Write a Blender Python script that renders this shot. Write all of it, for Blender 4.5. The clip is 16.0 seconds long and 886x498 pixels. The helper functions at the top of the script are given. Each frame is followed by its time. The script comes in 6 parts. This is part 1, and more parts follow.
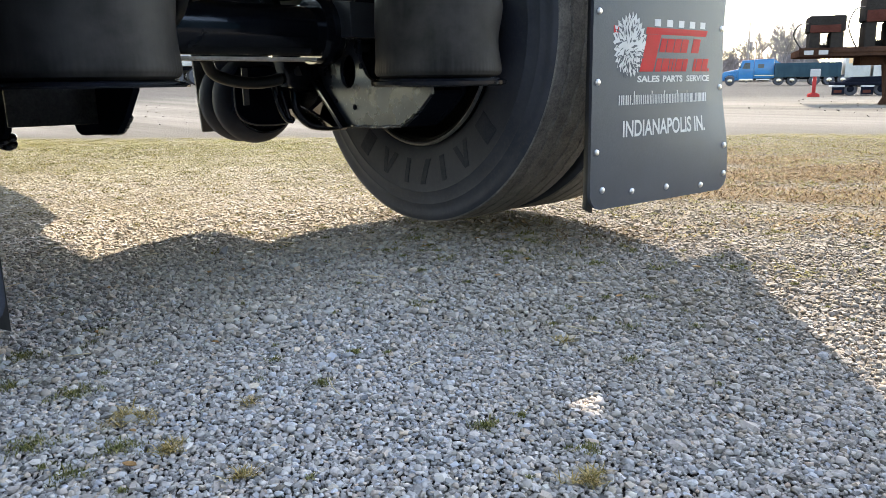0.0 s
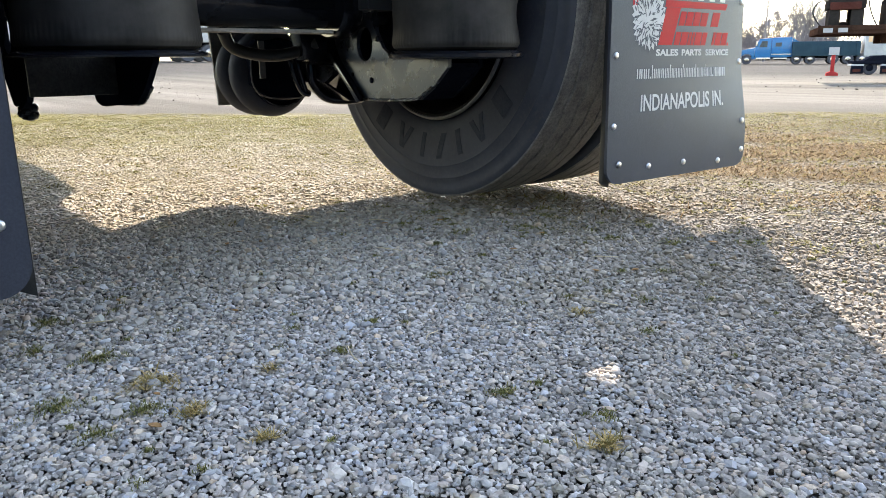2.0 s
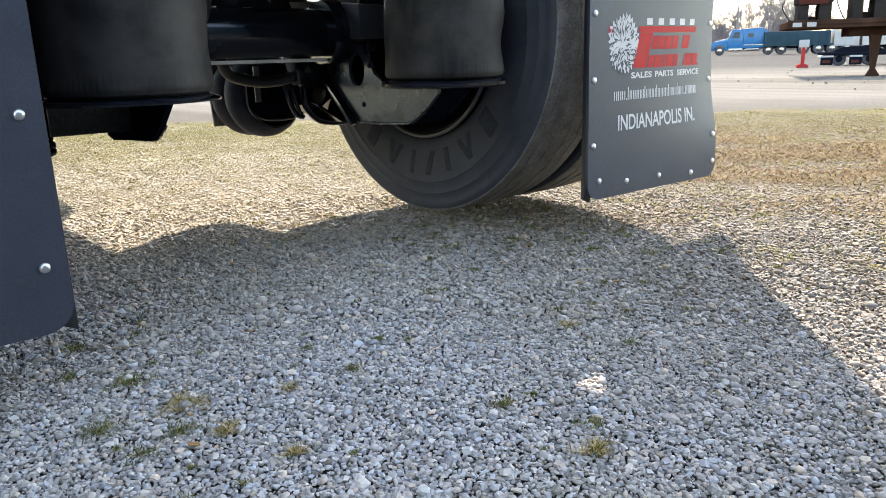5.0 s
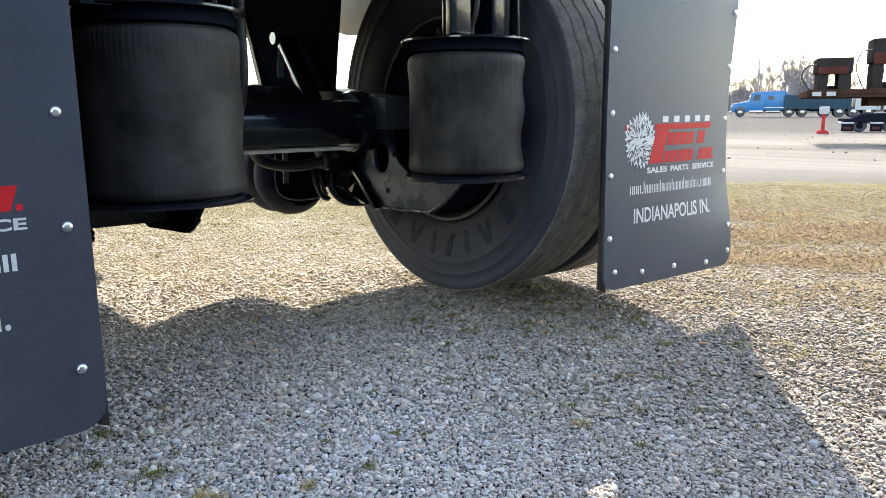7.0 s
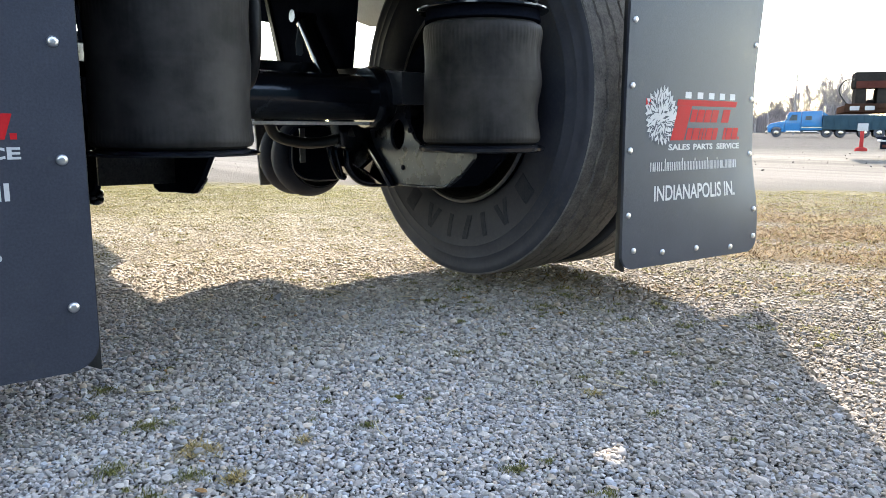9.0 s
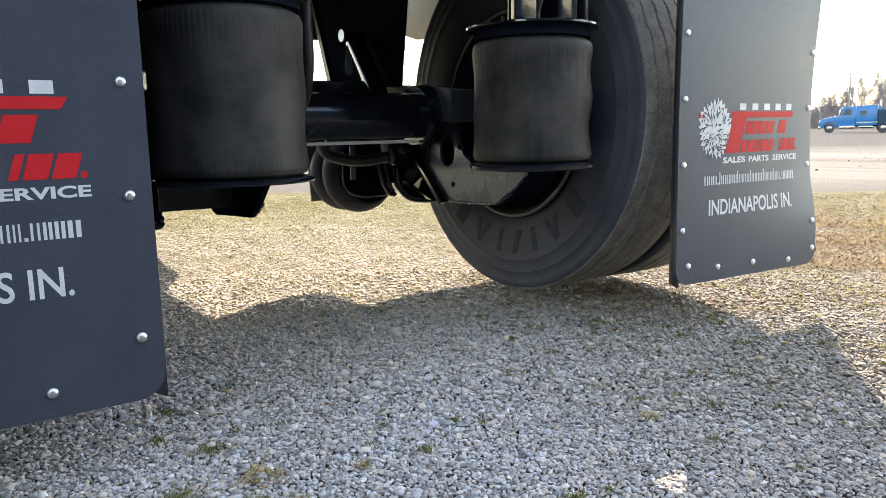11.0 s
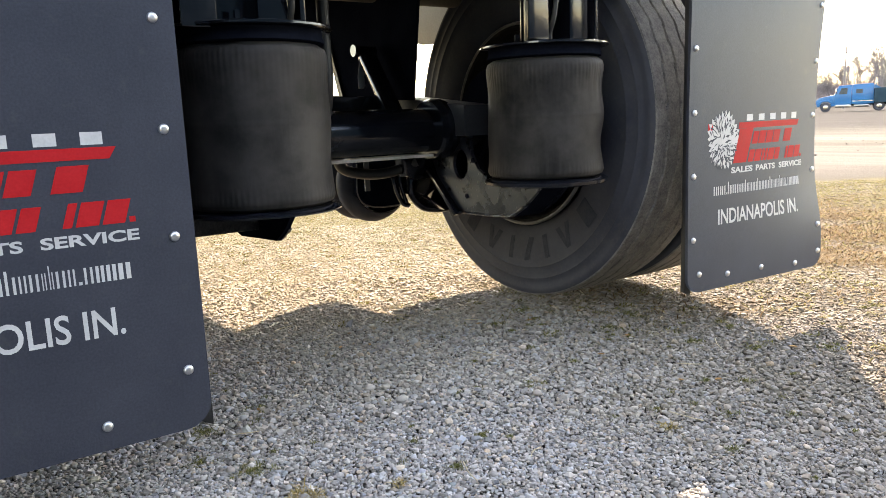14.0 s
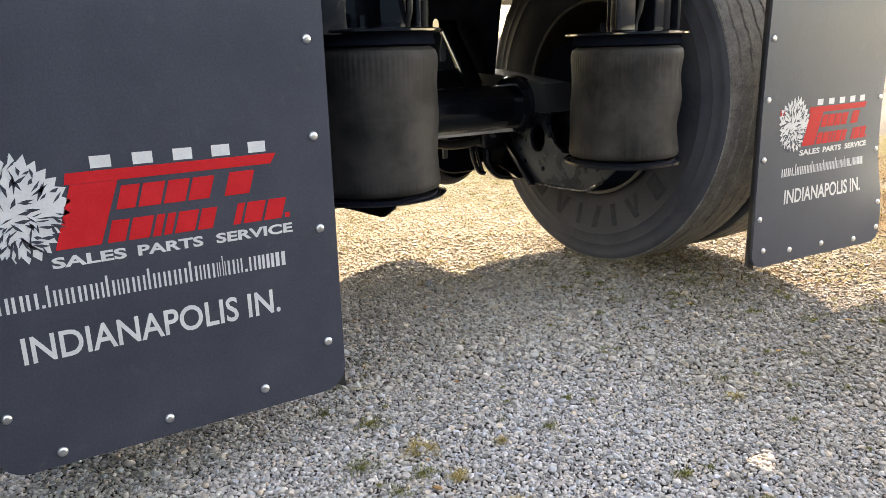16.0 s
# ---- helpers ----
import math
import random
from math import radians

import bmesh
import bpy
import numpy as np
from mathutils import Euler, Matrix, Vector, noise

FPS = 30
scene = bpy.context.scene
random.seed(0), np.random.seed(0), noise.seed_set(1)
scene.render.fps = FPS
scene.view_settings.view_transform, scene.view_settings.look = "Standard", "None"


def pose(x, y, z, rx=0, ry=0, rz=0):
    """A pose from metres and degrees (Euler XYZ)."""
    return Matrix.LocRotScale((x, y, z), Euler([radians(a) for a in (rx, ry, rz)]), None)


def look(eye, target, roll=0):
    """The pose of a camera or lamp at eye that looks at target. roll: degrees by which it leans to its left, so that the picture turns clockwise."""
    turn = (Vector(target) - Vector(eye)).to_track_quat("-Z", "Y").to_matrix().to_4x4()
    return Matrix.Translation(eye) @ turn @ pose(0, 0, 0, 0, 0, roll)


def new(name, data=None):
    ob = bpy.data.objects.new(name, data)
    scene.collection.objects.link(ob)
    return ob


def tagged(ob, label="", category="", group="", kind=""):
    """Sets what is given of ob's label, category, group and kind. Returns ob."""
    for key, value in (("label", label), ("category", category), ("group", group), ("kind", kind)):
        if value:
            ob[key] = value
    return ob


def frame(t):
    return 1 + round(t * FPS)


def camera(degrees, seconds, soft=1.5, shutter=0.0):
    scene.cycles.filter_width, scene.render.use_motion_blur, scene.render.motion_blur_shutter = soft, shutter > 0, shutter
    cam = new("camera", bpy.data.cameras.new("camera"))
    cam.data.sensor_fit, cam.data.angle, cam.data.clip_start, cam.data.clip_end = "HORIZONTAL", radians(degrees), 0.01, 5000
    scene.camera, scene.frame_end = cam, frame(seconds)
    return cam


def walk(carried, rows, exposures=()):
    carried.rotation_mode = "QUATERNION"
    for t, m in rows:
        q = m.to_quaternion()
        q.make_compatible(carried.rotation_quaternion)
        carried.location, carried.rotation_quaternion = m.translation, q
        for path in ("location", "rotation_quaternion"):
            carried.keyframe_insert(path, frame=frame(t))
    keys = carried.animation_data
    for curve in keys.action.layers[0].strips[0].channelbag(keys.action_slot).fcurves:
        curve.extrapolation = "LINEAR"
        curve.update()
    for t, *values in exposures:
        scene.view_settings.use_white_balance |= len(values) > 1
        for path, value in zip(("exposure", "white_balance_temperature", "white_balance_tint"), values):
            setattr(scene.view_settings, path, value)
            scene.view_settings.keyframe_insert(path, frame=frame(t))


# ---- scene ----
cam = camera(61.7, 16.0, soft=0.7)
PATH = [
    (0, (0.288, 0.258, 0.482), (1.572, 1.726, 0.041), -0.8),
    (0.5, (0.283, 0.26, 0.47), (1.56, 1.731, 0.015), -0.8),
    (1, (0.28, 0.257, 0.472), (1.548, 1.729, -0.001), -0.7),
    (1.5, (0.282, 0.261, 0.469), (1.539, 1.738, -0.018), -0.5),
    (2, (0.272, 0.257, 0.47), (1.524, 1.736, -0.026), -0.6),
    (2.5, (0.267, 0.264, 0.476), (1.512, 1.747, -0.025), -0.8),
    (3, (0.266, 0.264, 0.485), (1.51, 1.747, -0.019), -1.1),
    (5.3, (0.171, 0.181, 0.585), (1.467, 1.616, 0.078), -1.4),
    (5.5, (0.168, 0.168, 0.613), (1.467, 1.602, 0.108), -1.1),
    (6, (0.139, 0.146, 0.642), (1.444, 1.588, 0.175), -0.5),
    (6.5, (0.108, 0.159, 0.651), (1.405, 1.622, 0.23), -0.2),
    (7, (0.159, 0.176, 0.655), (1.433, 1.672, 0.286), -0.5),
    (7.5, (0.203, 0.222, 0.676), (1.45, 1.751, 0.347), -1.0),
    (8, (0.216, 0.224, 0.67), (1.442, 1.772, 0.355), -1.2),
    (8.5, (0.232, 0.192, 0.613), (1.444, 1.751, 0.294), -1.1),
    (9, (0.208, 0.164, 0.533), (1.425, 1.718, 0.21), 0.1),
    (9.2, (0.203, 0.167, 0.529), (1.399, 1.736, 0.200), -0.1),
    (11.3, (0.192, 0.179, 0.594), (1.313, 1.805, 0.279), -1.1),
    (11.5, (0.191, 0.182, 0.605), (1.317, 1.804, 0.287), -1.0),
    (12, (0.188, 0.186, 0.607), (1.322, 1.806, 0.309), -1.1),
    (12.5, (0.182, 0.183, 0.619), (1.323, 1.802, 0.338), -1.3),
    (13, (0.177, 0.186, 0.62), (1.317, 1.805, 0.34), -1.6),
    (13.5, (0.169, 0.184, 0.63), (1.306, 1.803, 0.335), -1.9),
    (14, (0.125, 0.169, 0.658), (1.247, 1.787, 0.308), -2.3),
    (14.5, (0.098, 0.158, 0.699), (1.22, 1.74, 0.21), -2.5),
    (15, (0.086, 0.133, 0.716), (1.232, 1.696, 0.222), -2.7),
    (15.5, (0.045, 0.12, 0.754), (1.173, 1.689, 0.236), -2.5),
    (16, (-0.079, 0.126, 0.805), (0.947, 1.762, 0.283), -1.6),
]
walk(cam, [(t, look(eye, target, roll)) for t, eye, target, roll in PATH], exposures=[(0.0, 3.12, 8500, 11), (3.0, 3.15, 8500, 11), (7.0, 3.28, 8300, 11), (9.0, 3.32, 8250, 11), (12.0, 3.4, 9400, 14), (14.0, 3.48, 10200, 16), (16.0, 3.62, 11400, 17)])

# ---------------------------------------------------------------- light
SUN_AZ, SUN_EL = radians(49.5), radians(41.5)
world = bpy.data.worlds.new("world")
scene.world = world
world.use_nodes = True
wn = world.node_tree
sky = wn.nodes.new("ShaderNodeTexSky")
sky.sky_type = "NISHITA"
sky.sun_disc = False
sky.sun_elevation, sky.sun_rotation = SUN_EL, SUN_AZ
sky.air_density, sky.dust_density, sky.ozone_density = 1.0, 0.4, 1.0
bgn = wn.nodes["Background"]
bgn.inputs["Strength"].default_value = 0.15
hazy = wn.nodes.new("ShaderNodeHueSaturation")
hazy.inputs["Saturation"].default_value = 0.92
wn.links.new(sky.outputs[0], hazy.inputs["Color"])
wn.links.new(hazy.outputs[0], bgn.inputs["Color"])

sun_data = bpy.data.lights.new("sun", "SUN")
sun_data.energy, sun_data.angle, sun_data.color = 1.68, radians(0.53), (1.0, 0.97, 0.925)
sun = new("sun", sun_data)
to_sun = Vector((math.sin(SUN_AZ) * math.cos(SUN_EL), math.cos(SUN_AZ) * math.cos(SUN_EL), math.sin(SUN_EL)))
sun.matrix_world = look(to_sun * 60, (0, 0, 0))


# ---------------------------------------------------------------- materials
def material(name):
    m = bpy.data.materials.new(name)
    m.use_nodes = True
    nt = m.node_tree
    return m, nt, nt.nodes["Principled BSDF"]


def node(nt, kind, **values):
    n = nt.nodes.new(kind)
    for key, value in values.items():
        n.inputs[key.replace("_", " ")].default_value = value
    return n


def coords(nt):
    return nt.nodes.new("ShaderNodeTexCoord").outputs["Object"]


def ramp(nt, source, stops):
    r = nt.nodes.new("ShaderNodeValToRGB")
    while len(r.color_ramp.elements) < len(stops):
        r.color_ramp.elements.new(0.5)
    for e, (p, c) in zip(r.color_ramp.elements, stops):
        e.position, e.color = p, (*c, 1) if len(c) == 3 else (c[0], c[0], c[0], 1)
    nt.links.new(source, r.inputs[0])
    return r.outputs[0]


def noise_tex(nt, where, scale, detail=4.0, rough=0.55):
    n = node(nt, "ShaderNodeTexNoise", Scale=scale, Detail=detail, Roughness=rough)
    nt.links.new(where, n.inputs["Vector"])
    return n.outputs["Fac"]


def mix(nt, fac, a, b, blend="MIX"):
    n = nt.nodes.new("ShaderNodeMix")
    n.data_type, n.blend_type = "RGBA", blend
    for slot, v in ((0, fac), (6, a), (7, b)):
        if isinstance(v, bpy.types.NodeSocket):
            nt.links.new(v, n.inputs[slot])
        elif slot == 0:
            n.inputs[0].default_value = v
        else:
            n.inputs[slot].default_value = (*v, 1)
    return n.outputs[2]


def bump(nt, bsdf, height, strength, distance):
    b = node(nt, "ShaderNodeBump", Strength=strength, Distance=distance)
    nt.links.new(height, b.inputs["Height"])
    if bsdf.inputs["Normal"].is_linked:
        nt.links.new(bsdf.inputs["Normal"].links[0].from_socket, b.inputs["Normal"])
    nt.links.new(b.outputs[0], bsdf.inputs["Normal"])


def surface(name, dark, light, scale=8.0, fine=120.0, rough=(0.5, 0.7), metal=0.0, relief=0.2, depth=0.002, coat=0.0, gleam=0.5):
    """Two scales of colour variation, uneven gloss and fine relief."""
    m, nt, b = material(name)
    c = coords(nt)
    big, small = noise_tex(nt, c, scale), noise_tex(nt, c, fine, 3.0)
    both = nt.nodes.new("ShaderNodeMath")
    both.operation = "MULTIPLY_ADD"
    nt.links.new(small, both.inputs[0])
    both.inputs[1].default_value = 0.45
    scaled = nt.nodes.new("ShaderNodeMath")
    scaled.operation = "MULTIPLY"
    nt.links.new(big, scaled.inputs[0])
    scaled.inputs[1].default_value = 0.6
    nt.links.new(scaled.outputs[0], both.inputs[2])
    nt.links.new(ramp(nt, both.outputs[0], ((0.35, dark), (0.7, light))), b.inputs["Base Color"])
    nt.links.new(ramp(nt, big, ((0.3, (rough[0],)), (0.7, (rough[1],)))), b.inputs["Roughness"])
    b.inputs["Metallic"].default_value = metal
    b.inputs["Coat Weight"].default_value = coat
    b.inputs["Specular IOR Level"].default_value = gleam
    b.inputs["Coat Roughness"].default_value = 0.12
    if relief:
        bump(nt, b, small, relief, depth)
    return m


def make_gloss_black():
    m, nt, b = material("gloss_black_paint")
    c = coords(nt)
    lumps, dust = noise_tex(nt, c, 46.0, 3.0), noise_tex(nt, c, 9.0, 6.0, 0.65)
    nt.links.new(ramp(nt, dust, ((0.45, (0.0036, 0.0044, 0.0068)), (0.78, (0.0115, 0.0126, 0.0165)))), b.inputs["Base Color"])
    b.inputs["Specular IOR Level"].default_value = 0.36
    b.inputs["Specular Tint"].default_value = (0.70, 0.82, 1.0, 1)
    b.inputs["Coat Weight"].default_value = 0.2
    b.inputs["Coat Roughness"].default_value = 0.06
    nt.links.new(ramp(nt, dust, ((0.4, (0.11,)), (0.75, (0.32,)))), b.inputs["Roughness"])
    bump(nt, b, lumps, 0.14, 0.003)
    return m


def make_pitted():
    """Thick black paint over rough steel: small pits, runs and dull dust."""
    m, nt, b = material("pitted_black_plate_paint")
    c = coords(nt)
    dust, fine = noise_tex(nt, c, 14.0, 5.0, 0.6), noise_tex(nt, c, 240.0, 3.0)
    cells = node(nt, "ShaderNodeTexVoronoi", Scale=75.0)
    nt.links.new(c, cells.inputs["Vector"])
    pits = ramp(nt, cells.outputs["Distance"], ((0.10, (0.0,)), (0.22, (1.0,))))
    some = ramp(nt, noise_tex(nt, c, 30.0, 3.0), ((0.42, (1.0,)), (0.52, (0.0,))))
    keep = nt.nodes.new("ShaderNodeMath")
    keep.operation = "MAXIMUM"
    nt.links.new(pits, keep.inputs[0])
    nt.links.new(some, keep.inputs[1])
    base = ramp(nt, dust, ((0.35, (0.0046, 0.0060, 0.0092)), (0.7, (0.0148, 0.0172, 0.0225))))
    nt.links.new(mix(nt, keep.outputs[0], (0.002, 0.002, 0.002), base), b.inputs["Base Color"])
    nt.links.new(ramp(nt, dust, ((0.35, (0.22,)), (0.7, (0.42,)))), b.inputs["Roughness"])
    b.inputs["Specular IOR Level"].default_value = 0.45
    b.inputs["Specular Tint"].default_value = (0.66, 0.80, 1.0, 1)
    bump(nt, b, keep.outputs[0], 0.6, 0.002)
    bump(nt, b, fine, 0.12, 0.001)
    return m


def make_tyre():
    m, nt, b = material("tyre_rubber")
    c = coords(nt)
    big, small = noise_tex(nt, c, 5.0, 6.0, 0.6), noise_tex(nt, c, 90.0, 4.0)
    base = ramp(nt, big, ((0.35, (0.0245, 0.0280, 0.0400)), (0.7, (0.0480, 0.0520, 0.0650))))
    nt.links.new(mix(nt, ramp(nt, small, ((0.5, (0.0,)), (0.8, (0.45,)))), base, (0.056, 0.056, 0.060)), b.inputs["Base Color"])
    b.inputs["Specular IOR Level"].default_value = 0.12
    nt.links.new(ramp(nt, big, ((0.3, (0.55,)), (0.7, (0.8,)))), b.inputs["Roughness"])
    bump(nt, b, small, 0.25, 0.002)
    return m


def make_bellows():
    m, nt, b = material("bellows_rubber")
    c = coords(nt)
    st = node(nt, "ShaderNodeMapping")
    st.inputs["Scale"].default_value = (60, 60, 7)
    nt.links.new(c, st.inputs["Vector"])
    streak, big = noise_tex(nt, st.outputs[0], 1.0, 5.0, 0.6), noise_tex(nt, c, 9.0, 5.0, 0.6)
    base = ramp(nt, big, ((0.34, (0.0095, 0.0090, 0.0092)), (0.68, (0.0400, 0.0368, 0.0355))))
    nt.links.new(mix(nt, ramp(nt, streak, ((0.5, (0.0,)), (0.75, (0.4,)))), base, (0.034, 0.032, 0.032)), b.inputs["Base Color"])
    b.inputs["Roughness"].default_value = 0.6
    b.inputs["Specular IOR Level"].default_value = 0.14
    bump(nt, b, streak, 0.2, 0.002)
    return m


def make_flap():
    m, nt, b = material("flap_rubber")
    c = coords(nt)
    big, small = noise_tex(nt, c, 7.0, 6.0, 0.65), noise_tex(nt, c, 260.0, 3.0)
    spots = noise_tex(nt, c, 26.0, 5.0, 0.7)
    base = ramp(nt, big, ((0.3, (0.0288, 0.0318, 0.0440)), (0.75, (0.0405, 0.0440, 0.0588))))
    base = mix(nt, 1.0, base, ramp(nt, small, ((0.3, (0.86,)), (0.7, (1.16,)))), "MULTIPLY")
    nt.links.new(mix(nt, ramp(nt, spots, ((0.58, (0.0,)), (0.74, (0.5,)))), base, (0.06, 0.06, 0.062)), b.inputs["Base Color"])
    nt.links.new(ramp(nt, big, ((0.3, (0.36,)), (0.7, (0.46,)))), b.inputs["Roughness"])
    b.inputs["IOR"].default_value = 1.36
    b.inputs["Specular Tint"].default_value = (0.70, 0.86, 1.0, 1)
    b.inputs["Sheen Weight"].default_value = 0.65
    b.inputs["Sheen Roughness"].default_value = 0.3
    b.inputs["Sheen Tint"].default_value = (0.45, 0.68, 1.0, 1)
    bump(nt, b, small, 0.3, 0.0008)
    return m


def island_stone():
    m, nt, b = material("crushed_limestone")
    geo = nt.nodes.new("ShaderNodeNewGeometry")
    tone = ramp(nt, geo.outputs["Random Per Island"], ((0.0, (0.125, 0.117, 0.113)), (0.25, (0.285, 0.267, 0.260)), (0.6, (0.408, 0.384, 0.371)),
                                                       (0.85, (0.55, 0.516, 0.495)), (0.94, (0.435, 0.347, 0.275)), (1.0, (0.25, 0.262, 0.29))))
    # a second draw per stone tints some bluish, greenish, pinkish or tan
    draw = nt.nodes.new("ShaderNodeMath")
    draw.operation = "MULTIPLY"
    draw.inputs[1].default_value = 37.0
    nt.links.new(geo.outputs["Random Per Island"], draw.inputs[0])
    fract = nt.nodes.new("ShaderNodeMath")
    fract.operation = "FRACT"
    nt.links.new(draw.outputs[0], fract.inputs[0])
    tint = ramp(nt, fract.outputs[0], ((0.0, (0.84, 0.95, 1.14)), (0.14, (0.92, 1.0, 1.08)), (0.3, (1.0, 1.0, 1.0)), (0.68, (1.0, 0.99, 0.98)), (0.86, (1.08, 0.98, 0.93)), (0.95, (1.16, 1.0, 0.82)), (1.0, (0.90, 1.0, 0.98))))
    tone = mix(nt, 1.0, tone, tint, "MULTIPLY")
    c = coords(nt)
    small, big = noise_tex(nt, c, 210.0, 4.0), noise_tex(nt, c, 1.3, 3.0)
    worn = mix(nt, ramp(nt, small, ((0.35, (0.0,)), (0.75, (0.45,)))), tone, (0.42, 0.405, 0.385))
    nt.links.new(mix(nt, ramp(nt, big, ((0.40, (0.0,)), (0.68, (0.40,)))), worn, (0.33, 0.285, 0.215)), b.inputs["Base Color"])
    away = node(nt, "ShaderNodeVectorMath")
    away.operation = "DOT_PRODUCT"
    away.inputs[1].default_value = (0.073, 0.0684, 0)
    nt.links.new(c, away.inputs[0])
    soil = nt.nodes.new("ShaderNodeMath")
    soil.operation = "MULTIPLY"
    nt.links.new(ramp(nt, away.outputs["Value"], ((0.18, (0.0,)), (0.25, (0.36,)), (0.31, (0.70,)), (0.48, (0.88,)))), soil.inputs[0])
    nt.links.new(ramp(nt, noise_tex(nt, c, 6.0, 5.0, 0.65), ((0.3, (0.35,)), (0.65, (1.0,)))), soil.inputs[1])
    dusty = b.inputs["Base Color"].links[0].from_socket
    across_yard = node(nt, "ShaderNodeVectorMath")
    across_yard.operation = "DOT_PRODUCT"
    across_yard.inputs[1].default_value = (0.1, -0.05, 0)
    nt.links.new(c, across_yard.inputs[0])
    soil_tone = mix(nt, ramp(nt, across_yard.outputs["Value"], ((0.0, (0.0,)), (0.15, (1.0,)))), (0.288, 0.2496, 0.18), (0.18, 0.1488, 0.1056))
    nt.links.new(mix(nt, soil.outputs[0], dusty, soil_tone), b.inputs["Base Color"])
    brown, green = cover_bands(nt, c)
    earthy = mix(nt, green, b.inputs["Base Color"].links[0].from_socket, (0.19, 0.18, 0.06))
    nt.links.new(mix(nt, brown, earthy, (0.16, 0.104, 0.048)), b.inputs["Base Color"])
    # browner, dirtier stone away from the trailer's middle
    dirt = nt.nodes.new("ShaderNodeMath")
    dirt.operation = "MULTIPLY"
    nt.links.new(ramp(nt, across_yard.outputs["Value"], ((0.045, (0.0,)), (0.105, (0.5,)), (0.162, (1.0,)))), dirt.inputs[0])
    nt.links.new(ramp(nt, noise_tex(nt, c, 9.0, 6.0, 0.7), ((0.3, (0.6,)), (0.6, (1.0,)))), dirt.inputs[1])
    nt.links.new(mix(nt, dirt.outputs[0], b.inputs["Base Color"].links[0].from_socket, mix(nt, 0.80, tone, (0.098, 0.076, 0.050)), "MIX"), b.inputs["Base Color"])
    b.inputs["Roughness"].default_value = 0.85
    b.inputs["Specular IOR Level"].default_value = 0.25
    bump(nt, b, small, 0.4, 0.002)
    return m


def cover_bands(nt, c):
    """How much brown matted growth, and how much green moss, lies at a place in the yard."""
    def along(vec):
        d = node(nt, "ShaderNodeVectorMath")
        d.operation = "DOT_PRODUCT"
        d.inputs[1].default_value = vec
        nt.links.new(c, d.inputs[0])
        return d.outputs["Value"]

    def times(a, b):
        n = nt.nodes.new("ShaderNodeMath")
        n.operation = "MULTIPLY"
        nt.links.new(a, n.inputs[0])
        nt.links.new(b, n.inputs[1])
        return n.outputs[0]

    away = along((0.073, 0.0684, 0))
    clumps = noise_tex(nt, c, 2.6, 6.0, 0.68)
    brown = times(ramp(nt, away, ((0.27, (0.0,)), (0.34, (0.8,)), (0.52, (1.0,)), (0.62, (0.2,)))), ramp(nt, along((0.1, -0.05, 0)), ((0.05, (0.0,)), (0.22, (1.0,)))))
    brown = times(brown, ramp(nt, clumps, ((0.36, (0.1,)), (0.56, (0.95,)))))
    green = times(ramp(nt, away, ((0.34, (0.0,)), (0.48, (0.5,)), (0.60, (0.95,)))), ramp(nt, clumps, ((0.40, (0.95,)), (0.60, (0.25,)))))
    return brown, green


def island_plant(name, stops, rough=0.7):
    m, nt, b = material(name)
    geo = nt.nodes.new("ShaderNodeNewGeometry")
    nt.links.new(ramp(nt, geo.outputs["Random Per Island"], stops), b.inputs["Base Color"])
    b.inputs["Roughness"].default_value = rough
    b.inputs["Specular IOR Level"].default_value = 0.08
    return m


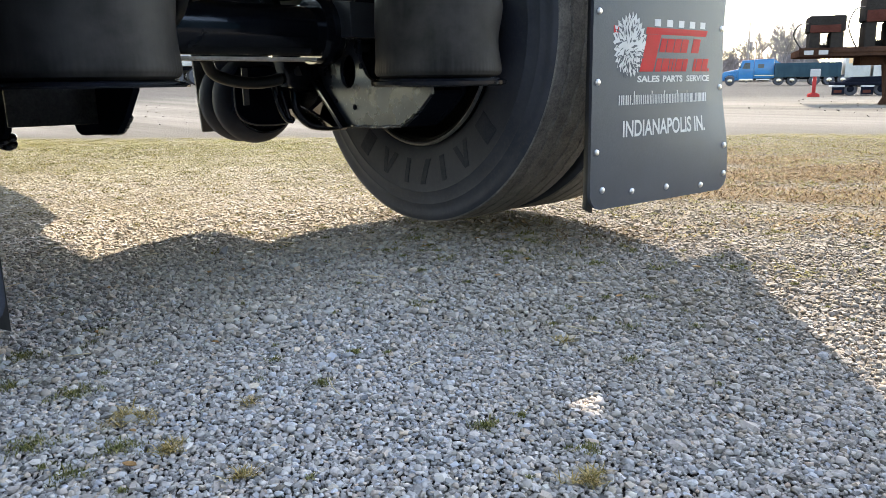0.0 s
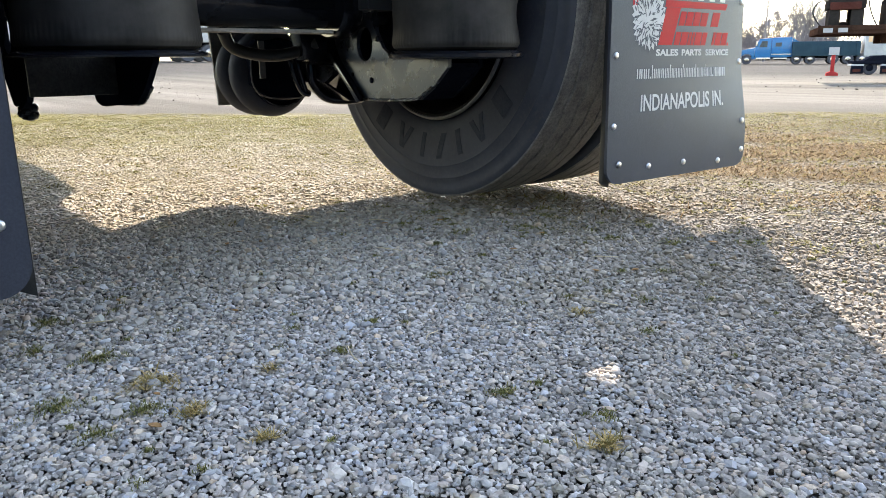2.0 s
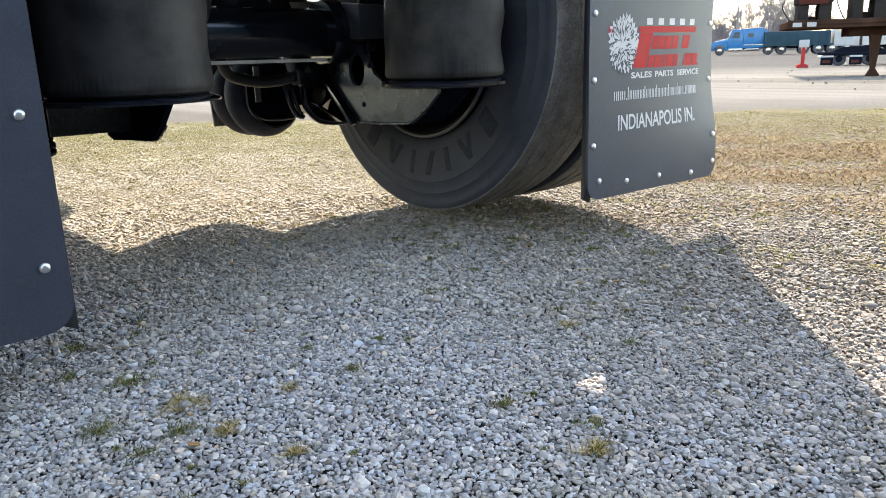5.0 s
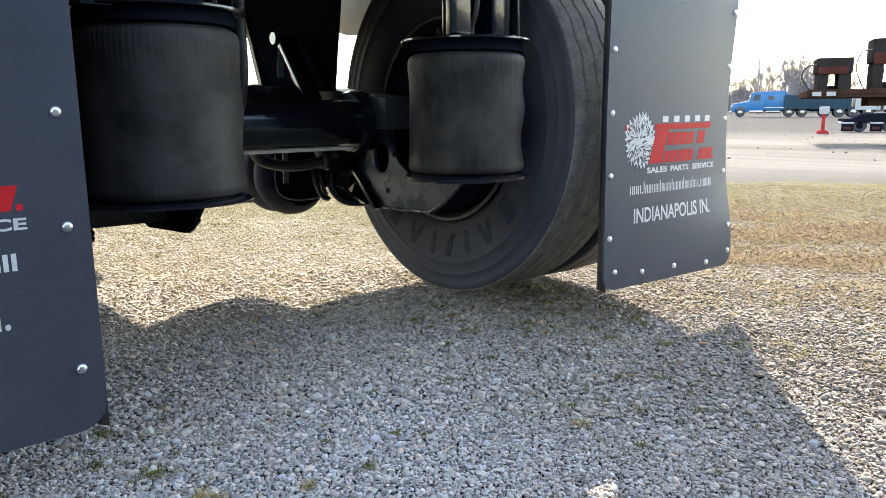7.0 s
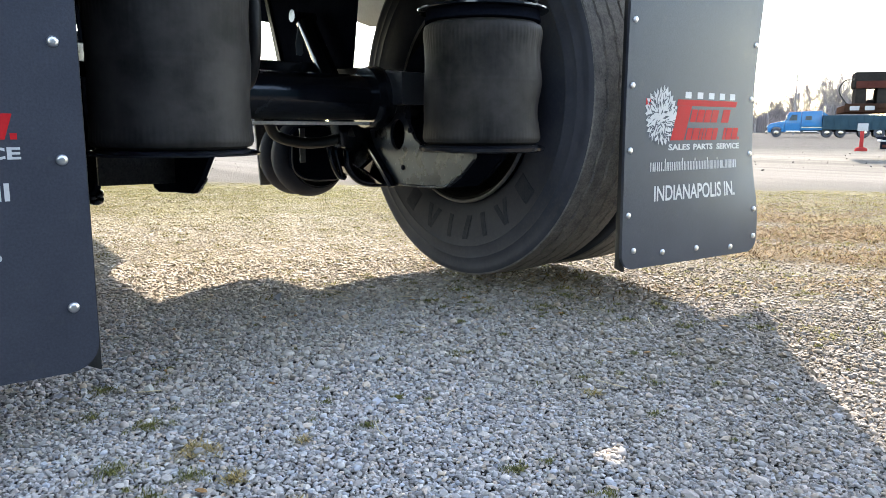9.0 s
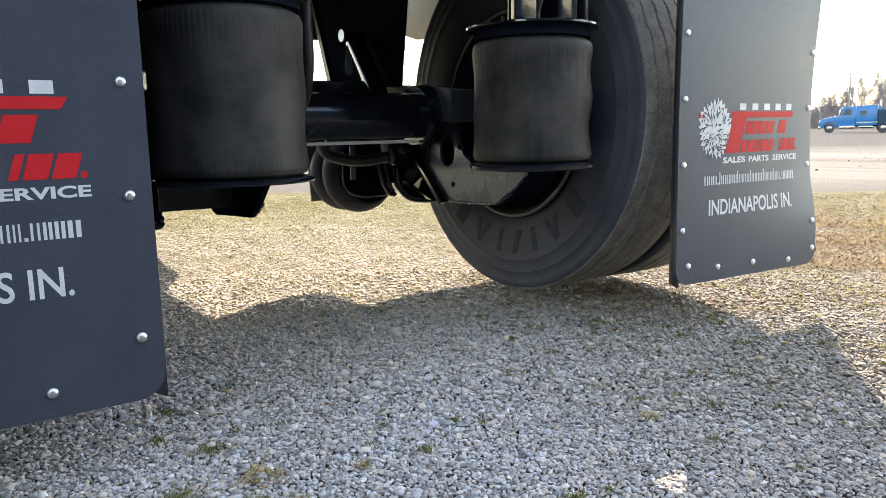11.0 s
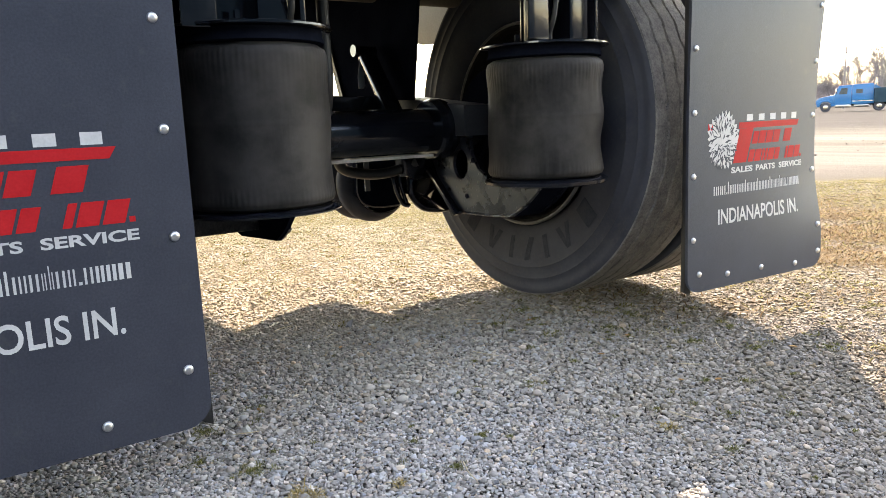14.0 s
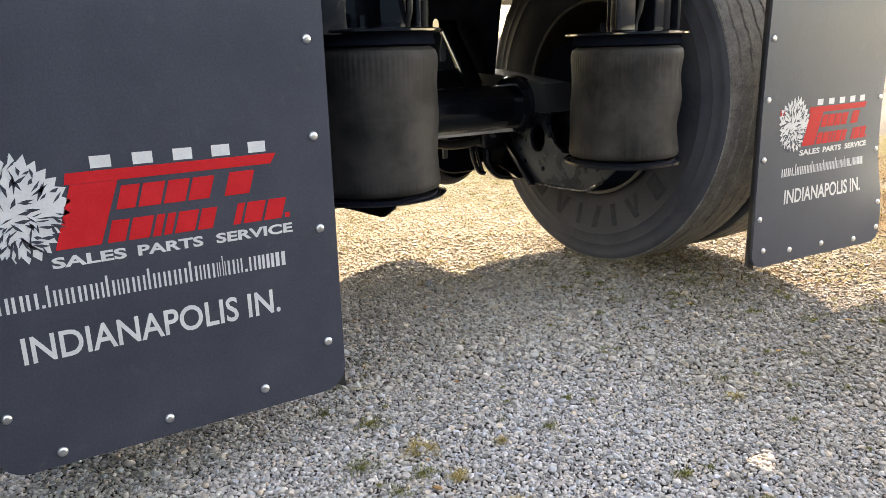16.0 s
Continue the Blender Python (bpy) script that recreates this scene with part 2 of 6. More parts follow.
def make_ground():
    m, nt, b = material("gravel_yard_and_lot")
    c = coords(nt)
    cells = node(nt, "ShaderNodeTexVoronoi", Scale=52.0)
    nt.links.new(c, cells.inputs["Vector"])
    cell_tone = nt.nodes.new("ShaderNodeSeparateColor")
    nt.links.new(cells.outputs["Color"], cell_tone.inputs[0])
    stones = ramp(nt, cell_tone.outputs[0], ((0.0, (0.16, 0.156, 0.15)), (0.5, (0.27, 0.265, 0.25)), (0.9, (0.36, 0.35, 0.32)), (1.0, (0.29, 0.24, 0.19))))
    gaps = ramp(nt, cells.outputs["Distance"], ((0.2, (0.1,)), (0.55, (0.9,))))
    # how far across the yard, towards the lot
    away = node(nt, "ShaderNodeVectorMath")
    away.operation = "DOT_PRODUCT"
    away.inputs[1].default_value = (0.730, 0.684, 0)
    nt.links.new(c, away.inputs[0])
    wobble = noise_tex(nt, c, 0.9, 5.0, 0.6)
    s = nt.nodes.new("ShaderNodeMath")
    s.operation = "MULTIPLY_ADD"
    nt.links.new(wobble, s.inputs[0])
    s.inputs[1].default_value = 1.3
    nt.links.new(away.outputs["Value"], s.inputs[2])
    s01 = nt.nodes.new("ShaderNodeMath")
    s01.operation = "DIVIDE"
    nt.links.new(s.outputs[0], s01.inputs[0])
    s01.inputs[1].default_value = 40.0
    # gaps carry painted shade: near-black by the trailer, pale soil past its shadow
    shaded_fines = mix(nt, ramp(nt, s01.outputs[0], ((0.077, (0.0,)), (0.094, (1.0,)))), (0.019, 0.018, 0.017), (0.2, 0.1696, 0.116))
    gravel = mix(nt, gaps, stones, shaded_fines)
    straw_noise, straw_fine = noise_tex(nt, c, 2.2, 6.0, 0.7), noise_tex(nt, c, 38.0, 4.0, 0.7)
    straw = mix(nt, straw_fine, (0.078, 0.0624, 0.0328), (0.1833, 0.1482, 0.0764))
    green = mix(nt, straw_fine, (0.028, 0.030, 0.008), (0.125, 0.115, 0.030))
    cover = mix(nt, ramp(nt, straw_noise, ((0.42, (0.0,)), (0.62, (1.0,)))), straw, green)
    where = ramp(nt, s01.outputs[0], ((0.085, (0.0,)), (0.11, (0.35,)), (0.14, (0.75,)), (0.19, (0.92,))))
    patch = nt.nodes.new("ShaderNodeMath")
    patch.operation = "MULTIPLY"
    nt.links.new(where, patch.inputs[0])
    nt.links.new(ramp(nt, noise_tex(nt, c, 5.0, 6.0, 0.7), ((0.3, (0.25,)), (0.6, (1.0,)))), patch.inputs[1])
    yard = mix(nt, patch.outputs[0], gravel, cover)
    brown_part, green_part = cover_bands(nt, c)
    yard = mix(nt, green_part, yard, green)
    yard = mix(nt, brown_part, yard, mix(nt, straw_fine, (0.030, 0.018, 0.007), (0.105, 0.066, 0.029)))
    # the lot: pale dirt, then worn asphalt, streaked along the edge
    along = node(nt, "ShaderNodeMapping")
    along.inputs["Rotation"].default_value = (0, 0, radians(43.1))
    along.inputs["Scale"].default_value = (0.55, 0.03, 1.0)
    nt.links.new(c, along.inputs["Vector"])
    bands = ramp(nt, noise_tex(nt, along.outputs[0], 1.0, 9.0, 0.7), ((0.34, (0.0,)), (0.64, (1.0,))))
    dirt = mix(nt, bands, (0.050, 0.046, 0.042), (0.145, 0.135, 0.124))
    tar = mix(nt, bands, (0.026, 0.0255, 0.0262), (0.044, 0.043, 0.0435))
    lot = mix(nt, ramp(nt, s01.outputs[0], ((0.42, (0.0,)), (0.62, (1.0,)))), dirt, tar)
    lot = mix(nt, ramp(nt, s01.outputs[0], ((0.196, (1.0,)), (0.235, (0.0,)))), lot, (0.062, 0.057, 0.054))
    # darker bluish grey ground on the near side, where y is negative
    back = node(nt, "ShaderNodeVectorMath")
    back.operation = "DOT_PRODUCT"
    back.inputs[1].default_value = (0, -0.1, 0)
    nt.links.new(c, back.inputs[0])
    yard = mix(nt, ramp(nt, back.outputs["Value"], ((0.0, (0.0,)), (0.05, (1.0,)))), yard, mix(nt, bands, (0.040, 0.043, 0.050), (0.062, 0.066, 0.074)))
    edge = ramp(nt, s01.outputs[0], ((0.186, (0.0,)), (0.200, (1.0,))))
    nt.links.new(mix(nt, edge, yard, lot), b.inputs["Base Color"])
    b.inputs["Roughness"].default_value = 0.95
    b.inputs["Specular IOR Level"].default_value = 0.05
    inv = nt.nodes.new("ShaderNodeMath")
    inv.operation = "SUBTRACT"
    inv.inputs[0].default_value = 1.0
    nt.links.new(cells.outputs["Distance"], inv.inputs[1])
    bump(nt, b, inv.outputs[0], 0.7, 0.012)
    return m


M_BLACK = make_gloss_black()
M_PLATE = make_pitted()
M_TYRE = make_tyre()
M_BELLOWS = make_bellows()
M_TREAD = surface("dusty_tread_rubber", (0.036, 0.035, 0.037), (0.172, 0.160, 0.154), 22, 160, (0.65, 0.85), 0, 0.5, 0.002)
M_FLAP = make_flap()
M_BLOCK = surface("smooth_dark_rubber", (0.0200, 0.0225, 0.0310), (0.0370, 0.0400, 0.0500), 30, 200, (0.6, 0.75), gleam=0.03)
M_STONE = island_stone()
M_GROUND = make_ground()
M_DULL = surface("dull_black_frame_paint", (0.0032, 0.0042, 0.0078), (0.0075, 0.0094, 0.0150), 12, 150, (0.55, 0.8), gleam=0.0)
M_PRIMER = surface("dusty_black_bracket_paint", (0.006, 0.0068, 0.0088), (0.023, 0.0245, 0.029), 18, 130, (0.32, 0.5), 0, 0.7, 0.003, gleam=0.2)
M_ARM = surface("satin_arm_paint", (0.011, 0.0125, 0.016), (0.026, 0.028, 0.033), 12, 140, (0.35, 0.55), 0, 0.3, 0.002, gleam=0.4)
M_BEAD = surface("thick_glossy_weld_paint", (0.004, 0.0048, 0.007), (0.010, 0.0112, 0.0145), 40, 220, (0.05, 0.16), 0, 0.4, 0.002, coat=0.5, gleam=0.8)
M_WEB = surface("pitted_grey_steel", (0.006, 0.0062, 0.0072), (0.040, 0.040, 0.040), 55, 210, (0.35, 0.6), 0, 0.9, 0.004, gleam=0.3)
M_UNDER = surface("dusty_body_underside", (0.03, 0.027, 0.023), (0.065, 0.058, 0.05), 5, 90, (0.6, 0.8))
M_SKIRT = surface("grey_body_paint", (0.26, 0.27, 0.28), (0.33, 0.34, 0.35), 4, 120, (0.45, 0.6))
M_STEEL = surface("zinc_plated_steel", (0.45, 0.45, 0.46), (0.66, 0.66, 0.67), 60, 300, (0.25, 0.4), 1.0, 0.2, 0.0005)
M_RIM = surface("rusty_dark_wheel", (0.006, 0.0055, 0.0055), (0.019, 0.017, 0.0155), 14, 120, (0.6, 0.8), gleam=0.03)
M_WHITE_INK = surface("white_print", (0.38, 0.39, 0.41), (0.48, 0.49, 0.51), 30, 260, (0.45, 0.6), 0, 0.05)
M_RED_INK = surface("red_print", (0.36, 0.009, 0.013), (0.47, 0.016, 0.021), 20, 260, (0.5, 0.65), 0, 0.05, gleam=0.15)
# pale grey for lips; on the spring pan it paints in a reflection
M_EDGE = surface("pale_glint_edge", (0.05, 0.05, 0.05), (0.13, 0.13, 0.13), 20, 140, (0.3, 0.5))
M_LIFT = surface("dusty_grey_plate_paint", (0.055, 0.055, 0.055), (0.11, 0.108, 0.104), 12, 140, (0.5, 0.7))
M_TAN = surface("dusty_tan_primer", (0.34, 0.29, 0.235), (0.60, 0.53, 0.45), 16, 140, (0.6, 0.8))
M_HOSE = surface("black_hose_rubber", (0.003, 0.0034, 0.0046), (0.008, 0.0088, 0.0108), 20, 160, (0.45, 0.6))
M_BLUE = surface("blue_truck_paint", (0.004, 0.075, 0.20), (0.006, 0.10, 0.25), 1, 30, (0.3, 0.4), 0, 0, coat=0.15, gleam=0.1)
M_DARKBLUE = surface("dark_blue_dump_paint", (0.012, 0.027, 0.042), (0.022, 0.046, 0.064), 1, 20, (0.9, 1.0), 0, 0, gleam=0.0)
M_CHROME = surface("chrome_trim", (0.10, 0.10, 0.105), (0.2, 0.2, 0.21), 3, 30, (0.15, 0.3), 1.0, 0)
M_RUST = surface("rusty_brown_steel", (0.018, 0.0105, 0.0085), (0.044, 0.025, 0.019), 3, 40, (0.9, 1.0), gleam=0.0)
M_MACHINE = surface("oily_dark_casting", (0.011, 0.0105, 0.0105), (0.026, 0.0235, 0.0225), 3, 40, (0.9, 1.0), gleam=0.0)
M_MACHRED = surface("faded_red_casting", (0.035, 0.013, 0.011), (0.065, 0.024, 0.020), 4, 40, (0.9, 1.0), gleam=0.0)
M_SIGNRED = surface("red_stand_paint", (0.20, 0.022, 0.024), (0.28, 0.036, 0.036), 6, 60, (0.9, 1.0), gleam=0.0)
M_PALE = surface("pale_trailer_panel", (0.22, 0.23, 0.245), (0.30, 0.31, 0.325), 1, 30, (0.9, 1.0), gleam=0.0)
M_GREYBOX = surface("grey_trailer_panel", (0.20, 0.22, 0.24), (0.30, 0.32, 0.34), 1, 30, (0.9, 1.0), gleam=0.0)
M_ORANGE = surface("sun_bleached_orange_tarp", (0.40, 0.25, 0.14), (0.52, 0.36, 0.22), 1, 30, (0.6, 0.8))
M_GLASS = surface("dark_window_glass", (0.02, 0.035, 0.045), (0.035, 0.05, 0.06), 1, 20, (0.25, 0.35), 0, 0, gleam=0.12)
M_BARK = surface("bare_winter_bark", (0.115, 0.108, 0.120), (0.17, 0.160, 0.175), 2, 30, (0.8, 0.95), 0, 0)
M_MOSS = island_plant("green_moss_blades", ((0.0, (0.066, 0.066, 0.016)), (0.4, (0.105, 0.100, 0.024)), (0.7, (0.155, 0.132, 0.036)), (1.0, (0.21, 0.155, 0.052))))
M_STRAW = island_plant("dry_straw_blades", ((0.0, (0.050, 0.037, 0.016)), (0.3, (0.092, 0.070, 0.030)), (0.55, (0.172, 0.138, 0.068)), (0.72, (0.068, 0.066, 0.020)), (1.0, (0.102, 0.094, 0.030))))
M_TUFT = island_plant("tuft_blades", ((0.0, (0.11, 0.095, 0.030)), (0.35, (0.21, 0.155, 0.055)), (0.65, (0.36, 0.255, 0.105)), (1.0, (0.52, 0.39, 0.20))))
M_CUSHION = island_plant("olive_moss_blades", ((0.0, (0.055, 0.062, 0.022)), (0.4, (0.11, 0.115, 0.040)), (0.75, (0.19, 0.175, 0.068)), (1.0, (0.34, 0.28, 0.13))))
M_STALK = surface("pale_dry_stalk", (0.38, 0.31, 0.20), (0.58, 0.50, 0.36), 60, 300, (0.7, 0.9), gleam=0.1)
M_LOTSTONE = surface("dark_lot_stone", (0.045, 0.041, 0.037), (0.12, 0.108, 0.096), 20, 120, (0.8, 0.95), gleam=0.1)
M_LEAF = surface("dead_leaf_brown", (0.22, 0.11, 0.045), (0.38, 0.22, 0.10), 90, 400, (0.7, 0.9), gleam=0.1)
M_BROWN = island_plant("matted_brown_grass", ((0.0, (0.032, 0.016, 0.005)), (0.45, (0.088, 0.047, 0.014)), (0.8, (0.150, 0.088, 0.031)), (1.0, (0.27, 0.20, 0.105))))


# ---------------------------------------------------------------- mesh tools
def link_mesh(name, bm, mat, smooth=False):
    me = bpy.data.meshes.new(name)
    bm.to_mesh(me)
    bm.free()
    me.materials.append(mat)
    if smooth:
        me.shade_smooth()
        me.set_sharp_from_angle(angle=radians(35))
    return new(name, me)


def thing(name, m, label, category, group="", kind=""):
    """An Empty at the base of a thing; its parts are in its own coordinates."""
    ob = new(name)
    ob.matrix_basis = m
    ob.empty_display_size = 0.1
    return tagged(ob, label, category, group, kind)


def part(name, bm, mat, parent, label="", smooth=True):
    ob = link_mesh(name, bm, mat, smooth)
    ob.parent = parent
    return tagged(ob, label)


def again(ob, m, parent):
    """A further piece on the same mesh."""
    o = new(ob.name.split(".")[0], ob.data)
    o.parent, o.matrix_basis = parent, m
    if "label" in ob:
        o["label"] = ob["label"]
    return o


def box(bm, lo, hi, bevel=0.0, turn=None):
    lo, hi = Vector(lo), Vector(hi)
    m = Matrix.Translation((lo + hi) / 2) @ Matrix.Diagonal((*(hi - lo), 1))
    if turn is not None:
        m = turn @ m
    r = bmesh.ops.create_cube(bm, size=1.0, matrix=m)
    if bevel:
        edges = list({e for v in r["verts"] for e in v.link_edges})
        bmesh.ops.bevel(bm, geom=edges, offset=bevel, segments=2, profile=0.6, affect="EDGES")
    return bm


def slab(bm, outline, axis, a, b, bevel=0.0):
    """A flat plate: an outline in the other two axes, from a to b along axis."""
    def put(p, v):
        q = list(p)
        q.insert("xyz".index(axis), v)
        return q
    low = [bm.verts.new(put(p, a)) for p in outline]
    high = [bm.verts.new(put(p, b)) for p in outline]
    faces = [bm.faces.new(low), bm.faces.new(high)]
    n = len(outline)
    for i in range(n):
        faces.append(bm.faces.new((low[i], low[(i + 1) % n], high[(i + 1) % n], high[i])))
    bmesh.ops.recalc_face_normals(bm, faces=faces)
    if bevel:
        edges = [e for f in faces[:2] for e in f.edges]
        bmesh.ops.bevel(bm, geom=edges, offset=bevel, segments=2, profile=0.6, affect="EDGES")
    return bm


def rod(bm, a, b, r, r2=None, segs=16):
    a, b = Vector(a), Vector(b)
    d = b - a
    m = Matrix.Translation((a + b) / 2) @ d.to_track_quat("Z", "Y").to_matrix().to_4x4()
    bmesh.ops.create_cone(bm, cap_ends=True, segments=segs, radius1=r, radius2=r if r2 is None else r2, depth=d.length, matrix=m)
    return bm


def tube(bm, points, r, segs=10):
    """A round bar bent along points."""
    pts = [Vector(p) for p in points]
    rings = []
    side = (pts[1] - pts[0]).orthogonal().normalized()
    for i, p in enumerate(pts):
        d = (pts[min(i + 1, len(pts) - 1)] - pts[max(i - 1, 0)]).normalized()
        side = (side - d * side.dot(d)).normalized()
        other = d.cross(side)
        rings.append([bm.verts.new(p + side * (r * math.cos(2 * math.pi * k / segs)) + other * (r * math.sin(2 * math.pi * k / segs))) for k in range(segs)])
    for u, v in zip(rings, rings[1:]):
        for k in range(segs):
            bm.faces.new((u[k], u[(k + 1) % segs], v[(k + 1) % segs], v[k]))
    bm.faces.new(rings[0][::-1])
    bm.faces.new(rings[-1])
    return bm


def smooth_path(points, n=8):
    """A rounder path through points (Catmull-Rom)."""
    p = [Vector(v) for v in points]
    p = [p[0] * 2 - p[1]] + p + [p[-1] * 2 - p[-2]]
    out = []
    for i in range(1, len(p) - 2):
        for k in range(n):
            t = k / n
            out.append(0.5 * (2 * p[i] + (p[i + 1] - p[i - 1]) * t + (2 * p[i - 1] - 5 * p[i] + 4 * p[i + 1] - p[i + 2]) * t * t
                              + (3 * p[i] - p[i - 1] - 3 * p[i + 1] + p[i + 2]) * t ** 3))
    return out + [p[-2]]


def spin(bm, profile, centre, axis, segs=64, shape=None, caps=True):
    """Turns a profile of (along, radius) about an axis through centre. shape(along, radius, angle) may alter the radius."""
    c = Vector(centre)
    rings = []
    for along, r in profile:
        ring = []
        for k in range(segs):
            a = 2 * math.pi * k / segs
            rr = shape(along, r, a) if shape else r
            u, v = rr * math.cos(a), rr * math.sin(a)
            ring.append(bm.verts.new(c + Vector((along, u, v) if axis == "x" else (u, along, v) if axis == "y" else (u, v, along))))
        rings.append(ring)
    for p, q in zip(rings, rings[1:]):
        for k in range(segs):
            bm.faces.new((p[k], p[(k + 1) % segs], q[(k + 1) % segs], q[k]))
    if caps:
        bm.faces.new(rings[0])
        bm.faces.new(rings[-1])
    bmesh.ops.recalc_face_normals(bm, faces=bm.faces)
    return bm


def lettering(name, text, width, height, mat, parent, m, shear=0.0, bold=0.0):
    """Words in the built-in font, stretched to a width and a height, as a thin mesh."""
    cu = bpy.data.curves.new(name, "FONT")
    cu.body, cu.align_x, cu.align_y, cu.shear, cu.offset = text, "LEFT", "BOTTOM_BASELINE", shear, bold
    cu.extrude, cu.resolution_u = 0.002, 4
    temp = bpy.data.objects.new(name, cu)
    scene.collection.objects.link(temp)
    me = bpy.data.meshes.new_from_object(temp.evaluated_get(bpy.context.evaluated_depsgraph_get()))
    bpy.data.objects.remove(temp)
    v = np.empty(len(me.vertices) * 3)
    me.vertices.foreach_get("co", v)
    v = v.reshape(-1, 3)
    lo, hi = v.min(0), v.max(0)
    v[:, 0] = (v[:, 0] - lo[0]) / (hi[0] - lo[0]) * width
    v[:, 1] = (v[:, 1] - lo[1]) / (hi[1] - lo[1]) * height
    v[:, 2] = (v[:, 2] - lo[2]) * 0.12
    me.vertices.foreach_set("co", v.ravel())
    me.materials.clear()
    me.materials.append(mat)
    me.update()
    ob = new(name, me)
    ob.parent, ob.matrix_basis = parent, m
    return ob


TUFTS = [(0.60, 1.32, 0.055, 130, "d"), (0.57, 1.48, 0.05, 120, "g"), (0.55, 1.72, 0.05, 110, "g"), (0.61, 1.19, 0.03, 60, "d"), (1.003, 1.322, 0.018, 60, "g"),
         (0.97, 0.95, 0.03, 70, "g"), (1.02, 0.81, 0.025, 60, "g"), (0.96, 0.76, 0.03, 80, "d"), (0.88, 1.24, 0.025, 50, "g"), (0.47, 1.33, 0.05, 110, "g"), (0.49, 1.21, 0.03, 60, "g"),
         (0.65, 1.06, 0.02, 40, "d"), (0.88, 1.39, 0.02, 30, "g"), (1.32, 1.10, 0.025, 40, "d"), (1.03, 0.94, 0.015, 30, "g"), (0.56, 1.24, 0.05, 100, "g"), (0.50, 1.58, 0.04, 70, "g"),
         (0.76, 1.25, 0.015, 25, "d"), (1.72, 2.02, 0.06, 110, "g"), (1.78, 1.68, 0.05, 90, "g"), (2.07, 1.16, 0.045, 120, "g"), (1.846, 1.434, 0.03, 80, "g"), (2.048, 1.446, 0.035, 90, "g"),
         (1.55, 1.95, 0.05, 80, "g"), (1.60, 1.75, 0.05, 80, "g"), (1.95, 1.75, 0.05, 80, "g")]
BIG_STONES = [(0.79, 1.72, 0.032), (1.08, 1.04, 0.020), (1.15, 0.97, 0.024), (1.15, 0.62, 0.026), (1.12, 0.74, 0.028), (0.63, 1.19, 0.022), (1.24, 0.70, 0.026), (0.62, 1.06, 0.024),
              (1.34, 0.65, 0.028), (1.49, 0.65, 0.030), (1.26, 0.84, 0.024), (0.86, 1.10, 0.018), (0.64, 1.41, 0.020), (1.40, 0.95, 0.026), (1.60, 0.85, 0.030), (1.75, 1.0, 0.028)]


# ---------------------------------------------------------------- ground
def ground_height(x, y):
    d = math.hypot(x, y)
    t = min(max((d - 13) / 50, 0), 1)
    t = t * t * (3 - 2 * t)
    az = math.degrees(math.atan2(x, y)) if d else 0
    k = min(max((az - 22) / 40, 0), 1) if -90 < az < 152 else 0
    return t * (0.62 - 1.02 * k)


def build_ground():
    bm = bmesh.new()
    radii = [0, 1.2, 2.5, 4, 6, 9, 12, 16, 20, 25, 30, 37, 45, 55, 65, 80, 100, 150, 250, 600, 1800, 4000]
    n = 72
    mid = bm.verts.new((0, 0, 0))
    rings = []
    for r in radii[1:]:
        rings.append([bm.verts.new((r * math.cos(2 * math.pi * k / n), r * math.sin(2 * math.pi * k / n),
                                    ground_height(r * math.cos(2 * math.pi * k / n), r * math.sin(2 * math.pi * k / n)) - 0.006)) for k in range(n)])
    for k in range(n):
        bm.faces.new((mid, rings[0][k], rings[0][(k + 1) % n]))
    for p, q in zip(rings, rings[1:]):
        for k in range(n):
            bm.faces.new((p[k], q[k], q[(k + 1) % n], p[(k + 1) % n]))
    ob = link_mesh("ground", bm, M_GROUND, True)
    return tagged(ob, "grey crushed stone yard running into a pale dirt lot", "ground", "", "structure")


build_ground()


def build_light_blocks():
    """Unseen dark slabs added to hold back sky light from the west and south."""
    bm = bmesh.new()
    box(bm, (-1.55, 0.6, 0.0), (-1.15, 4.3, 3.6), 0.02)
    tagged(link_mesh("light_block_west", bm, M_DARKBLUE), "unseen dark blue slab added to block light from the west", "wall", "", "structure")
    # second added slab, behind the camera, dims light from the rear
    bm = bmesh.new()
    box(bm, (-4.5, -3.3, 0.0), (4.6, -3.0, 2.9), 0.02)
    tagged(link_mesh("light_block_south", bm, M_DARKBLUE), "unseen dark blue slab added to block light from the south", "wall", "", "structure")


build_light_blocks()


def icosahedron():
    t = (1 + 5 ** 0.5) / 2
    v = np.array([(-1, t, 0), (1, t, 0), (-1, -t, 0), (1, -t, 0), (0, -1, t), (0, 1, t), (0, -1, -t), (0, 1, -t), (t, 0, -1), (t, 0, 1), (-t, 0, -1), (-t, 0, 1)])
    bm = bmesh.new()
    for p in v:
        bm.verts.new(p)
    hull = bmesh.ops.convex_hull(bm, input=bm.verts)
    bm.verts.index_update()
    f = np.array([[w.index for w in face.verts] for face in bm.faces])
    bm.free()
    return v / np.linalg.norm(v[0]), f


def mesh_from_arrays(name, verts, faces, mat, smooth=False):
    me = bpy.data.meshes.new(name)
    k = faces.shape[1]
    me.vertices.add(len(verts))
    me.vertices.foreach_set("co", verts.ravel())
    me.loops.add(faces.size)
    me.loops.foreach_set("vertex_index", faces.ravel().astype(np.int32))
    me.polygons.add(len(faces))
    me.polygons.foreach_set("loop_start", np.arange(0, faces.size, k, dtype=np.int32))
    me.update(calc_edges=True)
    me.validate()
    me.materials.append(mat)
    if smooth:
        me.shade_smooth()
    else:
        me.shade_flat()
    return new(name, me)


rng = np.random.default_rng(5)


